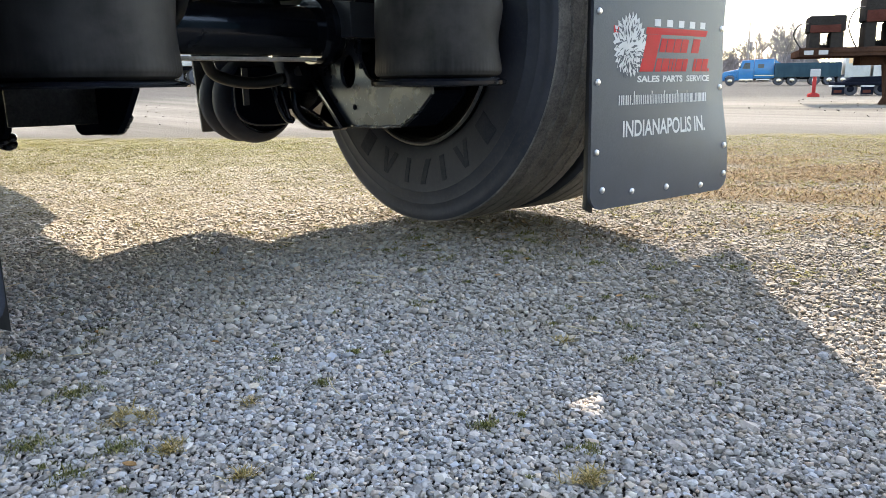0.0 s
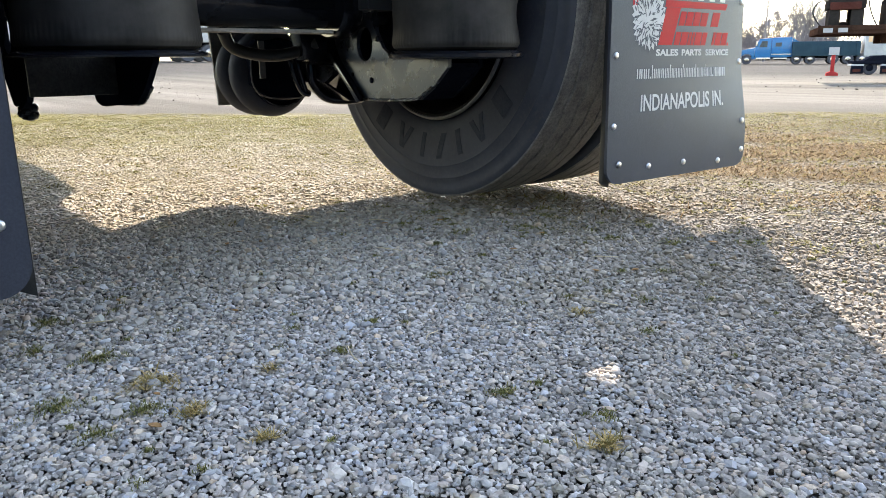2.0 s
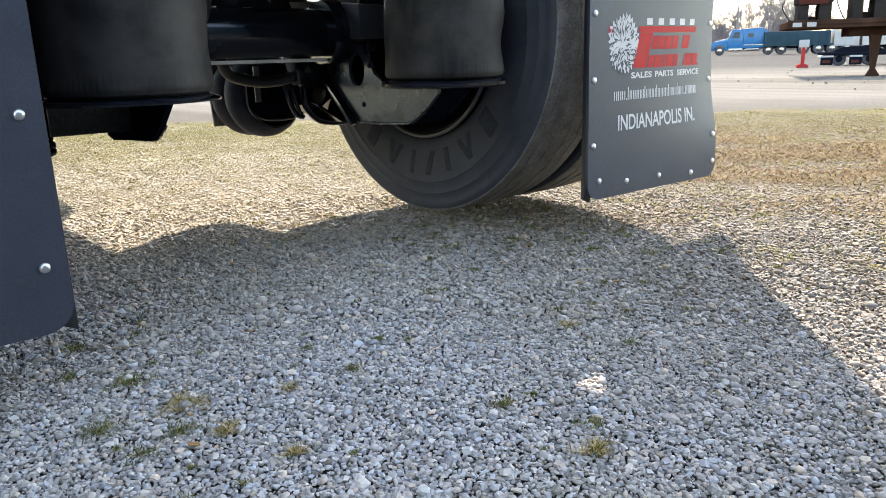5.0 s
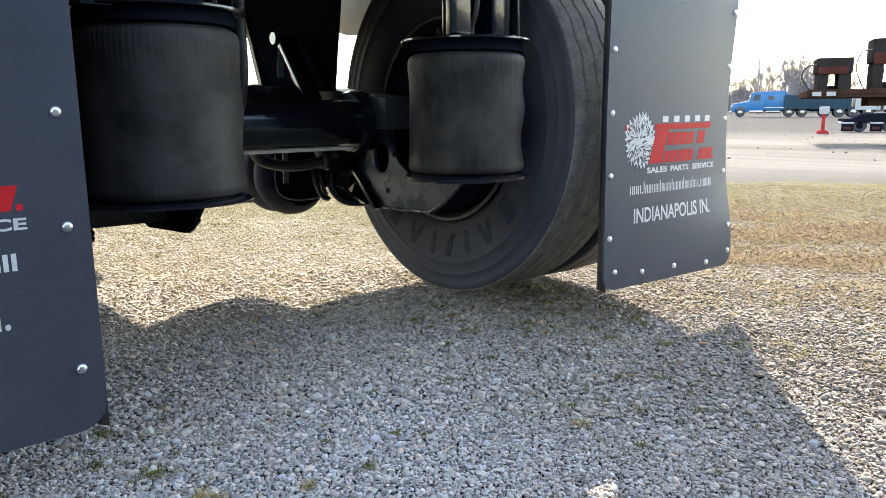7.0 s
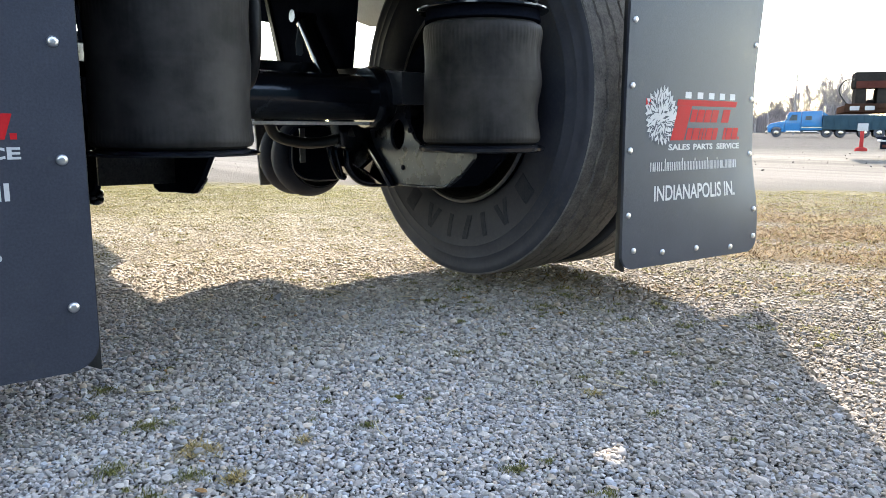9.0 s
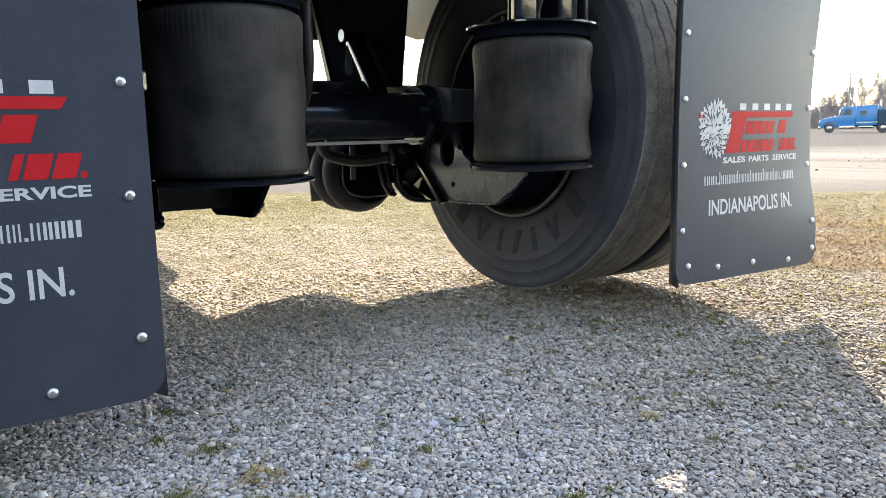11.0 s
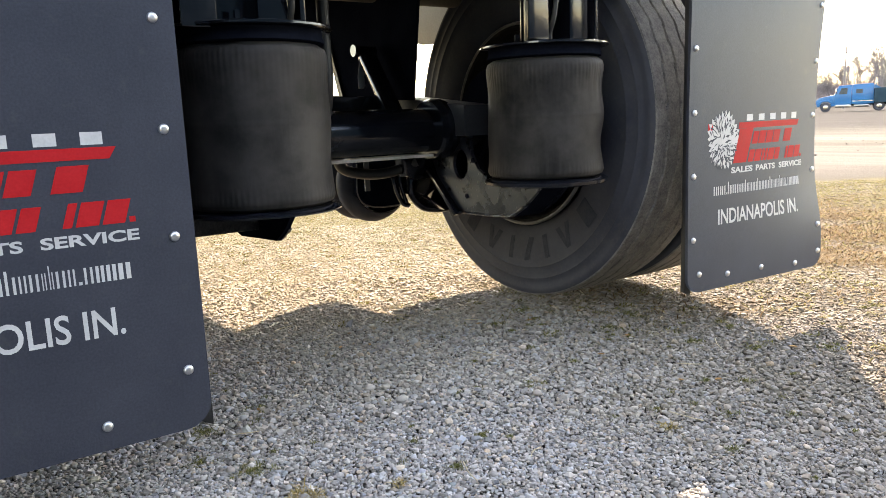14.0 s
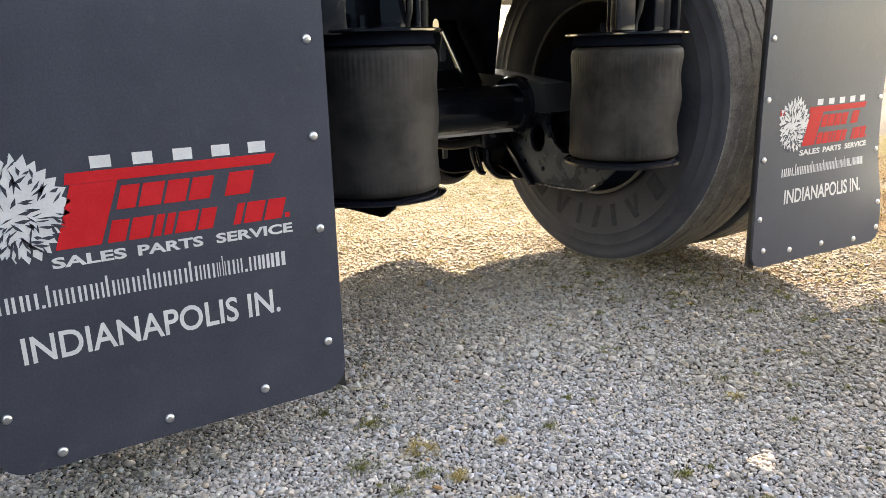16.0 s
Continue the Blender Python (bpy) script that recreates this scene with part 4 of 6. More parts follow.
def suspension(side, y0, dz):
    """One trailing arm with its bracket, air spring, hanger and shock; built for y0 = 0 at the rear axle."""
    def X(v):
        return CX + side * (v - CX) + (-0.035 if side < 0 else 0.0)

    def sx(a, b):
        return min(X(a), X(b)), max(X(a), X(b))

    # trailing arm
    spring_dz, dz = dz, dz + (0.022 if side < 0 else 0.0)
    bm = bmesh.new()
    lo, hi = sx(1.455, 1.565)
    slab(bm, [(1.95 + y0, 0.600 + dz), (1.95 + y0, 0.690 + dz), (2.30 + y0, 0.727 + dz), (2.80 + y0, 0.757 + dz), (2.84 + y0, 0.70 + dz), (2.78 + y0, 0.655 + dz), (2.2 + y0, 0.60 + dz)], "x", lo, hi, 0.006)
    arm = part("trailing_arm", bm, M_ARM, trailer, "satin grey-black box-section trailing arm")
    # bracket plates behind and under the axle
    outline = [(2.205 + y0, 0.56 + dz), (2.155 + y0, 0.47 + dz), (2.055 + y0, 0.363 + dz), (2.02 + y0, 0.355 + dz), (1.90 + y0, 0.362 + dz), (1.79 + y0, 0.368 + dz), (1.735 + y0, 0.40 + dz), (1.675 + y0, 0.452 + dz),
               (1.675 + y0, 0.475 + dz), (1.90 + y0, 0.475 + dz), (1.945 + y0, 0.50 + dz), (1.975 + y0, 0.545 + dz), (1.98 + y0, 0.62 + dz), (2.20 + y0, 0.62 + dz)]
    inset = 0.06 if side < 0 else 0.0
    for k, (a, b) in enumerate(((1.494 - inset, 1.506 - inset), (1.60, 1.612))):
        lo, hi = sx(a, b)
        bm = bmesh.new()
        cut = outline if side > 0 or k == 0 else outline[:3] + [(1.99 + y0, 0.356 + dz), (1.93 + y0, 0.375 + dz), (1.90 + y0, 0.42 + dz), (1.915 + y0, 0.475 + dz)] + outline[-4:]
        hole = [(2.03 + y0 + 0.038 * math.cos(t * math.pi / 12), 0.512 + dz + 0.046 * math.sin(t * math.pi / 12)) for t in range(24)]
        plate_with_hole(bm, cut, hole, lo, hi)
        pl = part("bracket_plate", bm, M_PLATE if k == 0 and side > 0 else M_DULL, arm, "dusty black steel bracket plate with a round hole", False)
        if k == 0:
            # thin dark discs on the face stand for the shade inside bolt holes
            for yy, zz in ((1.965, 0.525), (2.0, 0.415)):
                bm = bmesh.new()
                rod(bm, (X(1.4935 - inset), yy + y0, zz + dz), (X(1.4915 - inset), yy + y0, zz + dz), 0.008, segs=12)
                part("hole_disc", bm, M_DULL, arm)
    bm = bmesh.new()
    lo, hi = sx(1.47 - inset, 1.494 - inset)
    # welds: round the axle where it meets the bracket, under the arm and along the plate's lower edge
    xw = X(1.492 - inset)
    weld_bead([(X(1.487 - inset), WY + y0 + 0.069 * math.cos(radians(q)), WZ + 0.069 * math.sin(radians(q))) for q in range(150, 331, 12)], arm, 5, 0.0075)
    weld_bead([(xw, 2.19 + y0, 0.598 + dz), (xw, 1.985 + y0, 0.600 + dz)], arm, 6)
    weld_bead([(xw, 2.045 + y0, 0.362 + dz), (xw, 1.90 + y0, 0.363 + dz), (xw, 1.795 + y0, 0.369 + dz), (xw, 1.735 + y0, 0.402 + dz)], arm, 7, 0.0045)
    # slanting stiffener on the inner plate
    a, b = Vector((0, 2.19 + y0, 0.475 + dz)), Vector((0, 2.045 + y0, 0.352 + dz))
    slab(bm, [(a.y, a.z + 0.012), (a.y - 0.014, a.z + 0.016), (b.y - 0.014, b.z + 0.006), (b.y, b.z)], "x", lo, hi, 0.002)
    part("stiffener", bm, M_BLACK, arm)
    bm = bmesh.new()
    lo, hi = sx(1.506 - inset, 1.60)
    if side < 0:
        box(bm, (lo - 0.012, 1.893 + y0, 0.384 + dz), (hi, 1.905 + y0, 0.468 + dz), 0.002)
    else:
        slab(bm, [(2.05 + y0, 0.361 + dz), (1.79 + y0, 0.367 + dz), (1.68 + y0, 0.45 + dz), (1.68 + y0, 0.46 + dz), (1.79 + y0, 0.378 + dz), (2.05 + y0, 0.372 + dz)], "x", lo, hi)
    part("bracket_web", bm, M_DULL if side > 0 else M_WEB, arm, "" if side > 0 else "pitted dark grey cross web", False)

    # air spring
    dz = spring_dz
    cx, cy = X(1.518), 1.672 + y0
    up = 0.015 if side < 0 else 0.0
    low = 0.479 if side < 0 else 0.470
    bm = bmesh.new()
    spin(bm, [(low + dz, 0.10), (low + dz, 0.156), ((low + 0.482) / 2 - 0.002 + dz, 0.166), (0.482 + dz, 0.168), (0.487 + dz, 0.160), (0.490 + dz, 0.148), (0.50 + dz, 0.10)], (cx, cy, 0), "z", 56)
    base = part("air_spring", bm, M_BLACK, trailer, "rubber air spring between two black steel plates")
    bm = bmesh.new()
    z0, z1 = 0.490 + dz, 0.800 + up
    prof = [(0.0, 0.128), (0.005, 0.140), (0.02, 0.151), (0.05, 0.155), (0.12, 0.1535), (0.25, 0.152), (0.45, 0.1515), (0.62, 0.152), (0.78, 0.1535), (0.88, 0.155), (0.93, 0.154), (0.965, 0.150), (0.985, 0.140), (1.0, 0.135)]
    dense = []
    for (a, r), (b, q) in zip(prof, prof[1:]):
        m = 3 if b - a < 0.1 else 14
        dense += [(a + (b - a) * k / m, r + (q - r) * k / m) for k in range(m)]
    dense.append(prof[-1])

    slack, sag = (radians(-37), 0.0050) if side > 0 else (radians(-15), 0.0022)

    def folds(z, r, th):
        t = (z - z0) / (z1 - z0)
        ends = max(0, 1 - abs(t - 0.88) / 0.20) + 0.8 * max(0, 1 - abs(t - 0.06) / 0.10)
        # one flank has slumped into a few soft buckles and creases
        slump = math.exp(-(math.remainder(th - slack, 2 * math.pi) / 0.75) ** 2) * max(0.0, math.sin(math.pi * min(max(t, 0.0), 1.0))) ** 0.5
        r += sag * slump * (math.sin(12.5 * t + 1.4) + 0.22 * max(0, 1 - abs(t - 0.76) / 0.22) * math.sin(34 * th + 9 * t))
        r += 0.4 * sag * math.exp(-(math.remainder(th - slack - math.pi, 2 * math.pi) / 0.9) ** 2) * math.sin(9 * t - 2.0) * math.sin(math.pi * min(max(t, 0.0), 1.0))
        return r + 0.0007 * math.sin(84 * th + math.sin(5 * th)) * ends * (0.65 + 0.35 * math.sin(2 * th + 1.0)) + 0.0010 * math.sin(3 * th + 5 * t) + 0.0009 * math.exp(-((t - 0.80) / 0.007) ** 2) + 0.0007 * math.exp(-((t - 0.52) / 0.008) ** 2)
    spin(bm, [(z0 + a * (z1 - z0), r) for a, r in dense], (cx, cy, 0), "z", 336, folds)
    part("bellows", bm, M_BELLOWS, base, "dusty black rubber bellows with fine folds")
    bm = bmesh.new()
    spin(bm, [(0.797, 0.12), (0.797, 0.140), (0.801, 0.150), (0.809, 0.150), (0.8130, 0.1475), (0.8255, 0.1475)], (cx, cy, up), "z", 56)
    part("bead_plate", bm, M_DULL, base)
    bm = bmesh.new()
    spin(bm, [(0.826, 0.10), (0.826, 0.167), (0.828, 0.170), (0.832, 0.170), (0.834, 0.167), (0.838, 0.10)], (cx, cy, up), "z", 56)
    part("top_plate", bm, M_BLACK, base)
    for a in range(5):
        t = radians(72 * a + 20)
        bm = bmesh.new()
        rod(bm, (cx + 0.075 * math.cos(t), cy + 0.075 * math.sin(t), 0.836 + up), (cx + 0.075 * math.cos(t), cy + 0.075 * math.sin(t), 0.862 + up), 0.009, segs=6)
        part("nut", bm, M_BLACK, base)
    # channel post up to the frame rail
    bm = bmesh.new()
    lo, hi = sx(1.43, 1.63)
    box(bm, (lo, cy - 0.02, 0.838), (hi, cy - 0.008, 1.14), 0.003)
    post = part("channel_post", bm, M_BLACK, trailer, "glossy black welded channel post")
    for u0, u1 in ((lo, lo + 0.012), (hi - 0.012, hi)):
        bm = bmesh.new()
        box(bm, (u0, cy - 0.09, 0.838), (u1, cy - 0.022, 1.14), 0.003)
        part("flange", bm, M_BLACK, post)
    bm = bmesh.new()
    box(bm, ((lo + hi) / 2 + 0.002, cy - 0.085, 0.838), ((lo + hi) / 2 + 0.065, cy - 0.022, 1.14), 0.003)
    part("stiffener_bar", bm, M_BLACK, post)
    bm = bmesh.new()
    box(bm, (lo - 0.050, cy - 0.098, 0.838), (lo + 0.016, cy - 0.091, 1.14), 0.002)
    part("face_plate", bm, M_BLACK, post)
    bm = bmesh.new()
    tube(bm, smooth_path([(cx - side * 0.055, cy - 0.075, 0.845), (cx - side * 0.055, cy - 0.10, 0.90), (cx - side * 0.045, cy - 0.102, 1.0), (cx - side * 0.05, cy - 0.10, 1.16)]), 0.0065)
    rod(bm, (cx - side * 0.055, cy - 0.075, 0.836), (cx - side * 0.055, cy - 0.075, 0.868), 0.012, segs=6)
    part("air_hose", bm, M_HOSE, base)

    # hanger
    lo, hi = sx(1.44, 1.452)
    lo2, hi2 = sx(1.60, 1.612)
    prof = [(2.665 + y0, 0.735), (2.205 + y0, 0.715), (2.15 + y0, 1.03), (2.15 + y0, 1.14), (2.84 + y0, 1.14), (2.80 + y0, 1.08)]
    bm = bmesh.new()
    slab(bm, prof, "x", lo, hi, 0.002)
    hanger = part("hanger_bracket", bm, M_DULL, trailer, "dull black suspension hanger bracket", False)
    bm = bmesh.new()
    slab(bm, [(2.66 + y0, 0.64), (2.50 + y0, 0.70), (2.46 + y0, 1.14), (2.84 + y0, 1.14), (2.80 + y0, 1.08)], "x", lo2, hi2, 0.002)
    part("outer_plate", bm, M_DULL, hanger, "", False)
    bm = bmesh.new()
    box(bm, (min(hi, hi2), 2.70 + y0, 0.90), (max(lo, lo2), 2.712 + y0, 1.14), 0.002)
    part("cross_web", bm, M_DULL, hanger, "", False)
    bm = bmesh.new()
    slab(bm, [(2.650 + y0, 0.735), (2.680 + y0, 0.735), (2.815 + y0, 1.08), (2.795 + y0, 1.08)], "x", *sx(1.428, 1.4395))
    part("edge_flange", bm, M_PRIMER, hanger, "", False)
    bm = bmesh.new()
    box(bm, (min(X(1.40), X(1.66)), 2.05 + y0, 1.118), (max(X(1.40), X(1.66)), 2.86 + y0, 1.127), 0.002)
    part("top_pad", bm, M_UNDER, hanger, "", False)
    bm = bmesh.new()
    rod(bm, (X(1.40), 2.73 + y0, 0.705), (X(1.63), 2.73 + y0, 0.705), 0.026, segs=20)
    part("pivot_bolt", bm, M_BLACK, arm)

    if side > 0:
        # double-convoluted lift spring ahead of the axle, between a fixed plate and the arm
        lx, lz = X(1.470), 0.432 + dz
        bm = bmesh.new()
        slab(bm, [(min(X(1.355), X(1.62)), 0.325), (max(X(1.355), X(1.62)), 0.325), (max(X(1.33), X(1.62)), 0.70), (min(X(1.33), X(1.62)), 0.70)], "y", 2.705 + y0, 2.717 + y0, 0.002)
        lift = part("lift_spring", bm, M_LIFT, trailer, "double convoluted lift air spring on a grey plate", False)
        for c in (0.055, 0.155):
            bm = bmesh.new()
            ring = [(c - 0.0505, 0.06)] + [(c + 0.052 * math.sin(t), 0.090 + 0.052 * math.cos(t)) for t in np.linspace(-1.35, 1.35, 13)] + [(c + 0.0505, 0.06)]
            spin(bm, [(2.700 + y0 - a, r) for a, r in ring], (lx, 0, lz), "y", 48)
            part("convolution", bm, M_TYRE, lift, "grey-black rubber bellows ring")
        bm = bmesh.new()
        spin(bm, [(2.488 + y0, 0.02), (2.486 + y0, 0.100), (2.480 + y0, 0.108), (2.470 + y0, 0.108), (2.467 + y0, 0.102), (2.476 + y0, 0.094), (2.478 + y0, 0.02)], (lx, 0, lz), "y", 40)
        part("end_cap", bm, M_BLACK, lift)
        bm = bmesh.new()
        slab(bm, [(2.465 + y0, lz - 0.06), (2.465 + y0, lz + 0.11), (2.14 + y0, lz + 0.15), (2.10 + y0, lz + 0.0), (2.16 + y0, lz - 0.075), (2.34 + y0, lz - 0.075)], "x", *sx(1.600, 1.612), 0.002)
        part("lift_bracket", bm, M_DULL, lift, "glossy black lift bracket", False)
        # eight-cornered pan on the spring's end, its lip painted pale for a reflection
        pan = [(1.354, 0.510), (1.354, 0.399), (1.404, 0.358), (1.515, 0.353), (1.560, 0.368), (1.595, 0.41), (1.595, 0.53), (1.375, 0.535)]
        bm = bmesh.new()
        slab(bm, pan, "y", 2.445 + y0, 2.475 + y0, 0.004)
        cap_pan = part("spring_pan", bm, M_DULL, lift, "black pressed steel pan", False)
        bm = bmesh.new()
        tube(bm, smooth_path([(x, 2.443 + y0, z) for x, z in pan[:5]], 6), 0.0026, 8)
        part("pan_lip", bm, M_EDGE, cap_pan, "thin lip with its bright reflection painted in")
        bm = bmesh.new()
        box(bm, (1.357, 2.395 + y0, 0.418), (1.377, 2.402 + y0, 0.530), 0.002)
        part("small_tab", bm, M_LIFT, lift, "pale grey tab", False)
        bm = bmesh.new()
        tube(bm, smooth_path([(1.459, 2.28 + y0, 0.50), (1.460, 2.27 + y0, 0.455), (1.466, 2.27 + y0, 0.405), (1.505, 2.27 + y0, 0.362), (1.56, 2.26 + y0, 0.350), (1.625, 2.25 + y0, 0.352)]), 0.0145, 12)
        part("strap_loop", bm, M_BLACK, lift, "glossy black strap loop")
        for dx in (0.0, 0.022):
            bm = bmesh.new()
            tube(bm, smooth_path([(1.400 + dx, 2.29 + y0, 0.49), (1.402 + dx, 2.28 + y0, 0.455), (1.411 + dx, 2.28 + y0, 0.42), (1.433 + dx * 0.6, 2.28 + y0, 0.378), (1.452, 2.27 + y0, 0.369)]), 0.0075, 10)
            part("thin_hose", bm, M_BLACK, lift)
        # square tube lying on its corner
        ring = [(1.463, 0.406), (1.534, 0.456), (1.614, 0.365), (1.549, 0.350)]
        mx, mz = sum(p[0] for p in ring) / 4, sum(p[1] for p in ring) / 4
        bm = bmesh.new()
        plate_with_hole(bm, ring, [(mx + 0.80 * (p[0] - mx), mz + 0.80 * (p[1] - mz)) for p in ring], 2.20 + y0, 2.36 + y0)
        for v in bm.verts:
            v.co = Vector((v.co.y, v.co.x, v.co.z))
        bmesh.ops.recalc_face_normals(bm, faces=bm.faces)
        part("square_tube", bm, M_BLACK, lift, "glossy black square tube end", False)
        bm = bmesh.new()
        tube(bm, smooth_path([(X(1.175), 2.24 + y0, 0.552), (X(1.215), 2.27 + y0, 0.508), (X(1.30), 2.27 + y0, 0.486), (X(1.38), 2.25 + y0, 0.49), (X(1.45), 2.21 + y0, 0.52)]), 0.017, 12)
        part("brake_hose", bm, M_HOSE, lift, "thick black rubber hose")
        bm = bmesh.new()
        slab(bm, [(1.405, 0.472), (1.395, 0.52), (1.385, 0.575), (1.50, 0.585), (1.60, 0.58), (1.60, 0.468), (1.52, 0.462), (1.45, 0.458)], "y", 2.205 + y0, 2.27 + y0, 0.014)
        part("brake_casting", bm, M_BLACK, lift, "lumpy glossy black brake casting")

    else:
        bm = bmesh.new()
        loc = random.Random(2)
        bmesh.ops.create_icosphere(bm, subdivisions=4, radius=1.0)
        knobs = [Vector((loc.uniform(-1, 1), loc.uniform(-1, 1), loc.uniform(-1, 1))).normalized() for i in range(26)]
        for v in bm.verts:
            d = v.co.normalized()
            near = max(d.dot(k) for k in knobs)
            v.co = Vector((0.628, 2.00, 0.374)) + Vector((d.x * 0.020, d.y * 0.016, d.z * 0.018)) * (0.55 + 0.6 * max(0.0, (near - 0.80) / 0.20) ** 0.6)
        part("grease_fitting", bm, M_BLACK, trailer, "lumpy black greased fitting")

    # shock absorber
    top, low = Vector((X(1.385), 2.40 + y0, 0.885)), Vector((X(1.385), 2.17 + y0, 0.60 + dz))
    d = (low - top).normalized()
    bm = bmesh.new()
    rod(bm, top + d * 0.025, top + d * 0.26, 0.031, segs=24)
    rod(bm, top + d * 0.25, low, 0.025, segs=24)
    shock = part("shock_absorber", bm, M_BLACK, trailer, "slanting black shock absorber")
    bm = bmesh.new()
    rod(bm, (X(1.350), top.y, top.z), (X(1.425), top.y, top.z), 0.015, segs=20)
    rod(bm, (X(1.343), top.y, top.z), (X(1.353), top.y, top.z), 0.020, segs=12)
    part("shock_eye", bm, M_BLACK, shock)
    bm = bmesh.new()
    slab(bm, [(X(u), v) for u, v in ((1.356, 0.872), (1.372, 0.872), (1.374, 0.835), (1.368, 0.800), (1.370, 0.770), (1.362, 0.760), (1.345, 0.762), (1.344, 0.800), (1.352, 0.840))], "y", top.y - 0.022, top.y - 0.018, 0.001)
    part("shock_strap", bm, M_PALE, shock, "pale worn steel strap")


def plate_with_hole(bm, outline, hole, lo, hi):
    """A plate in y and z with a round opening, from lo to hi in x."""
    sides = []
    for x in (lo, hi):
        o = [bm.verts.new((x, *p)) for p in outline]
        h = [bm.verts.new((x, *p)) for p in hole]
        eo = [bm.edges.new((o[i], o[(i + 1) % len(o)])) for i in range(len(o))]
        eh = [bm.edges.new((h[i], h[(i + 1) % len(h)])) for i in range(len(h))]
        bmesh.ops.triangle_fill(bm, use_beauty=True, use_dissolve=False, edges=eo + eh)
        sides.append((o, h))
    for k in (0, 1):
        a, b = sides[0][k], sides[1][k]
        for i in range(len(a)):
            j = (i + 1) % len(a)
            bm.faces.new((a[i], a[j], b[j], b[i]))
    bmesh.ops.recalc_face_normals(bm, faces=bm.faces)


for side in (1, -1):
    suspension(side, 0.0, 0.0)


def build_frame():
    for side in (1, -1):
        x = CX + side * 0.42
        bm = bmesh.new()
        box(bm, (x - 0.006, 1.42, 1.14), (x + 0.006, 9.0, 1.22), 0.002)
        box(bm, (x - 0.065, 1.42, 1.128), (x + 0.065, 9.0, 1.14), 0.003)
        part("frame_rail", bm, M_DULL, trailer, "dull black steel frame rail")
    for y in (1.55, 2.15, 2.75, 3.35, 3.95, 4.55, 5.15):
        bm = bmesh.new()
        box(bm, (CX - 0.41, y - 0.05, 1.15), (CX + 0.41, y - 0.04, 1.24), 0.002)
        box(bm, (CX - 0.41, y - 0.039, 1.142), (CX + 0.41, y + 0.03, 1.15), 0.002)
        part("crossmember", bm, M_UNDER, trailer, "dusty steel crossmember")
    # curved underside of the body over the rear axles
    bm = bmesh.new()
    arc = [(-1.26, 1.49), (-1.20, 1.49), (-1.19, 1.57), (-0.62, 1.55)] + [(-0.6 + 0.1 * i, 1.285 - 0.10 * math.sin(math.pi * i / 12)) for i in range(13)] + [(0.62, 1.55), (1.19, 1.57), (1.20, 1.49), (1.26, 1.49), (1.26, 3.25), (-1.26, 3.25)]
    slab(bm, [(CX + a, b) for a, b in arc], "y", 1.30, 3.45)
    part("body", bm, M_UNDER, trailer, "trailer body with a rounded dusty underside", False)
    bm = bmesh.new()
    box(bm, (CX - 1.26, 3.46, 1.745), (CX + 1.26, 9.5, 3.25), 0.02)
    part("body_front", bm, M_UNDER, trailer)
    # lower edge panel ahead of the quarter panel
    bm = bmesh.new()
    slab(bm, [(4.03, 1.74), (4.075, 1.567), (4.29, 1.375), (4.84, 1.313), (7.0, 1.30), (7.0, 1.74)], "x", 2.18, 2.195, 0.003)
    part("lower_panel", bm, M_SKIRT, trailer, "light grey lower body panel")
    # pipe across under the body
    bm = bmesh.new()
    rod(bm, (CX - 0.9, 2.42, 1.12), (CX + 0.9, 2.42, 1.12), 0.075, segs=32)
    part("cross_tube", bm, M_UNDER, trailer, "dusty brown round cross tube")
    bm = bmesh.new()
    box(bm, (CX - 0.30, 2.30, 0.615), (CX + 0.30, 2.37, 0.735), 0.012)
    part("torque_bar", bm, M_BLACK, trailer, "black square bar ahead of the axle")
    # hose and a drilled plate hanging between the air springs
    bm = bmesh.new()
    tube(bm, smooth_path([(0.95, 1.86, 1.14), (0.982, 1.885, 1.02), (0.990, 1.90, 0.86), (0.990, 1.90, 0.74), (0.994, 1.94, 0.66), (1.01, 2.03, 0.63)]), 0.016, 12)
    part("air_line", bm, M_HOSE, trailer, "black air line hanging from the frame")
    bm = bmesh.new()
    plate_with_hole(bm, [(1.30, 0.94), (1.62, 0.94), (1.62, 1.14), (1.30, 1.14)], [(1.39 + 0.018 * math.cos(t * math.pi / 8), 0.985 + 0.018 * math.sin(t * math.pi / 8)) for t in range(16)], 2.95, 2.962)
    for v in bm.verts:
        v.co = Vector((v.co.y, v.co.x, v.co.z))
    bmesh.ops.recalc_face_normals(bm, faces=bm.faces)
    part("drilled_plate", bm, M_DULL, trailer, "black steel plate with a hole", False)
    bm = bmesh.new()
    slab(bm, [(2.80, 0.98), (3.06, 0.993), (3.25, 1.005), (3.36, 1.037), (3.445, 1.15), (3.515, 1.327), (3.55, 1.513), (3.56, 1.60), (2.80, 1.60)], "x", 2.18, 2.195, 0.003)
    part("side_skirt", bm, M_SKIRT, trailer, "light grey rounded side skirt panel")


build_frame()


# ---------------------------------------------------------------- mud flaps
def flap_outline(w, h, r=0.045):
    pts = [(0, h), (0, r)]
    pts += [(r - r * math.cos(a * math.pi / 12), r - r * math.sin(a * math.pi / 12)) for a in range(1, 6)]
    pts += [(r, 0), (w - r, 0)]
    pts += [(w - r + r * math.sin(a * math.pi / 12), r - r * math.cos(a * math.pi / 12)) for a in range(1, 6)]
    return pts + [(w, r), (w, h)]


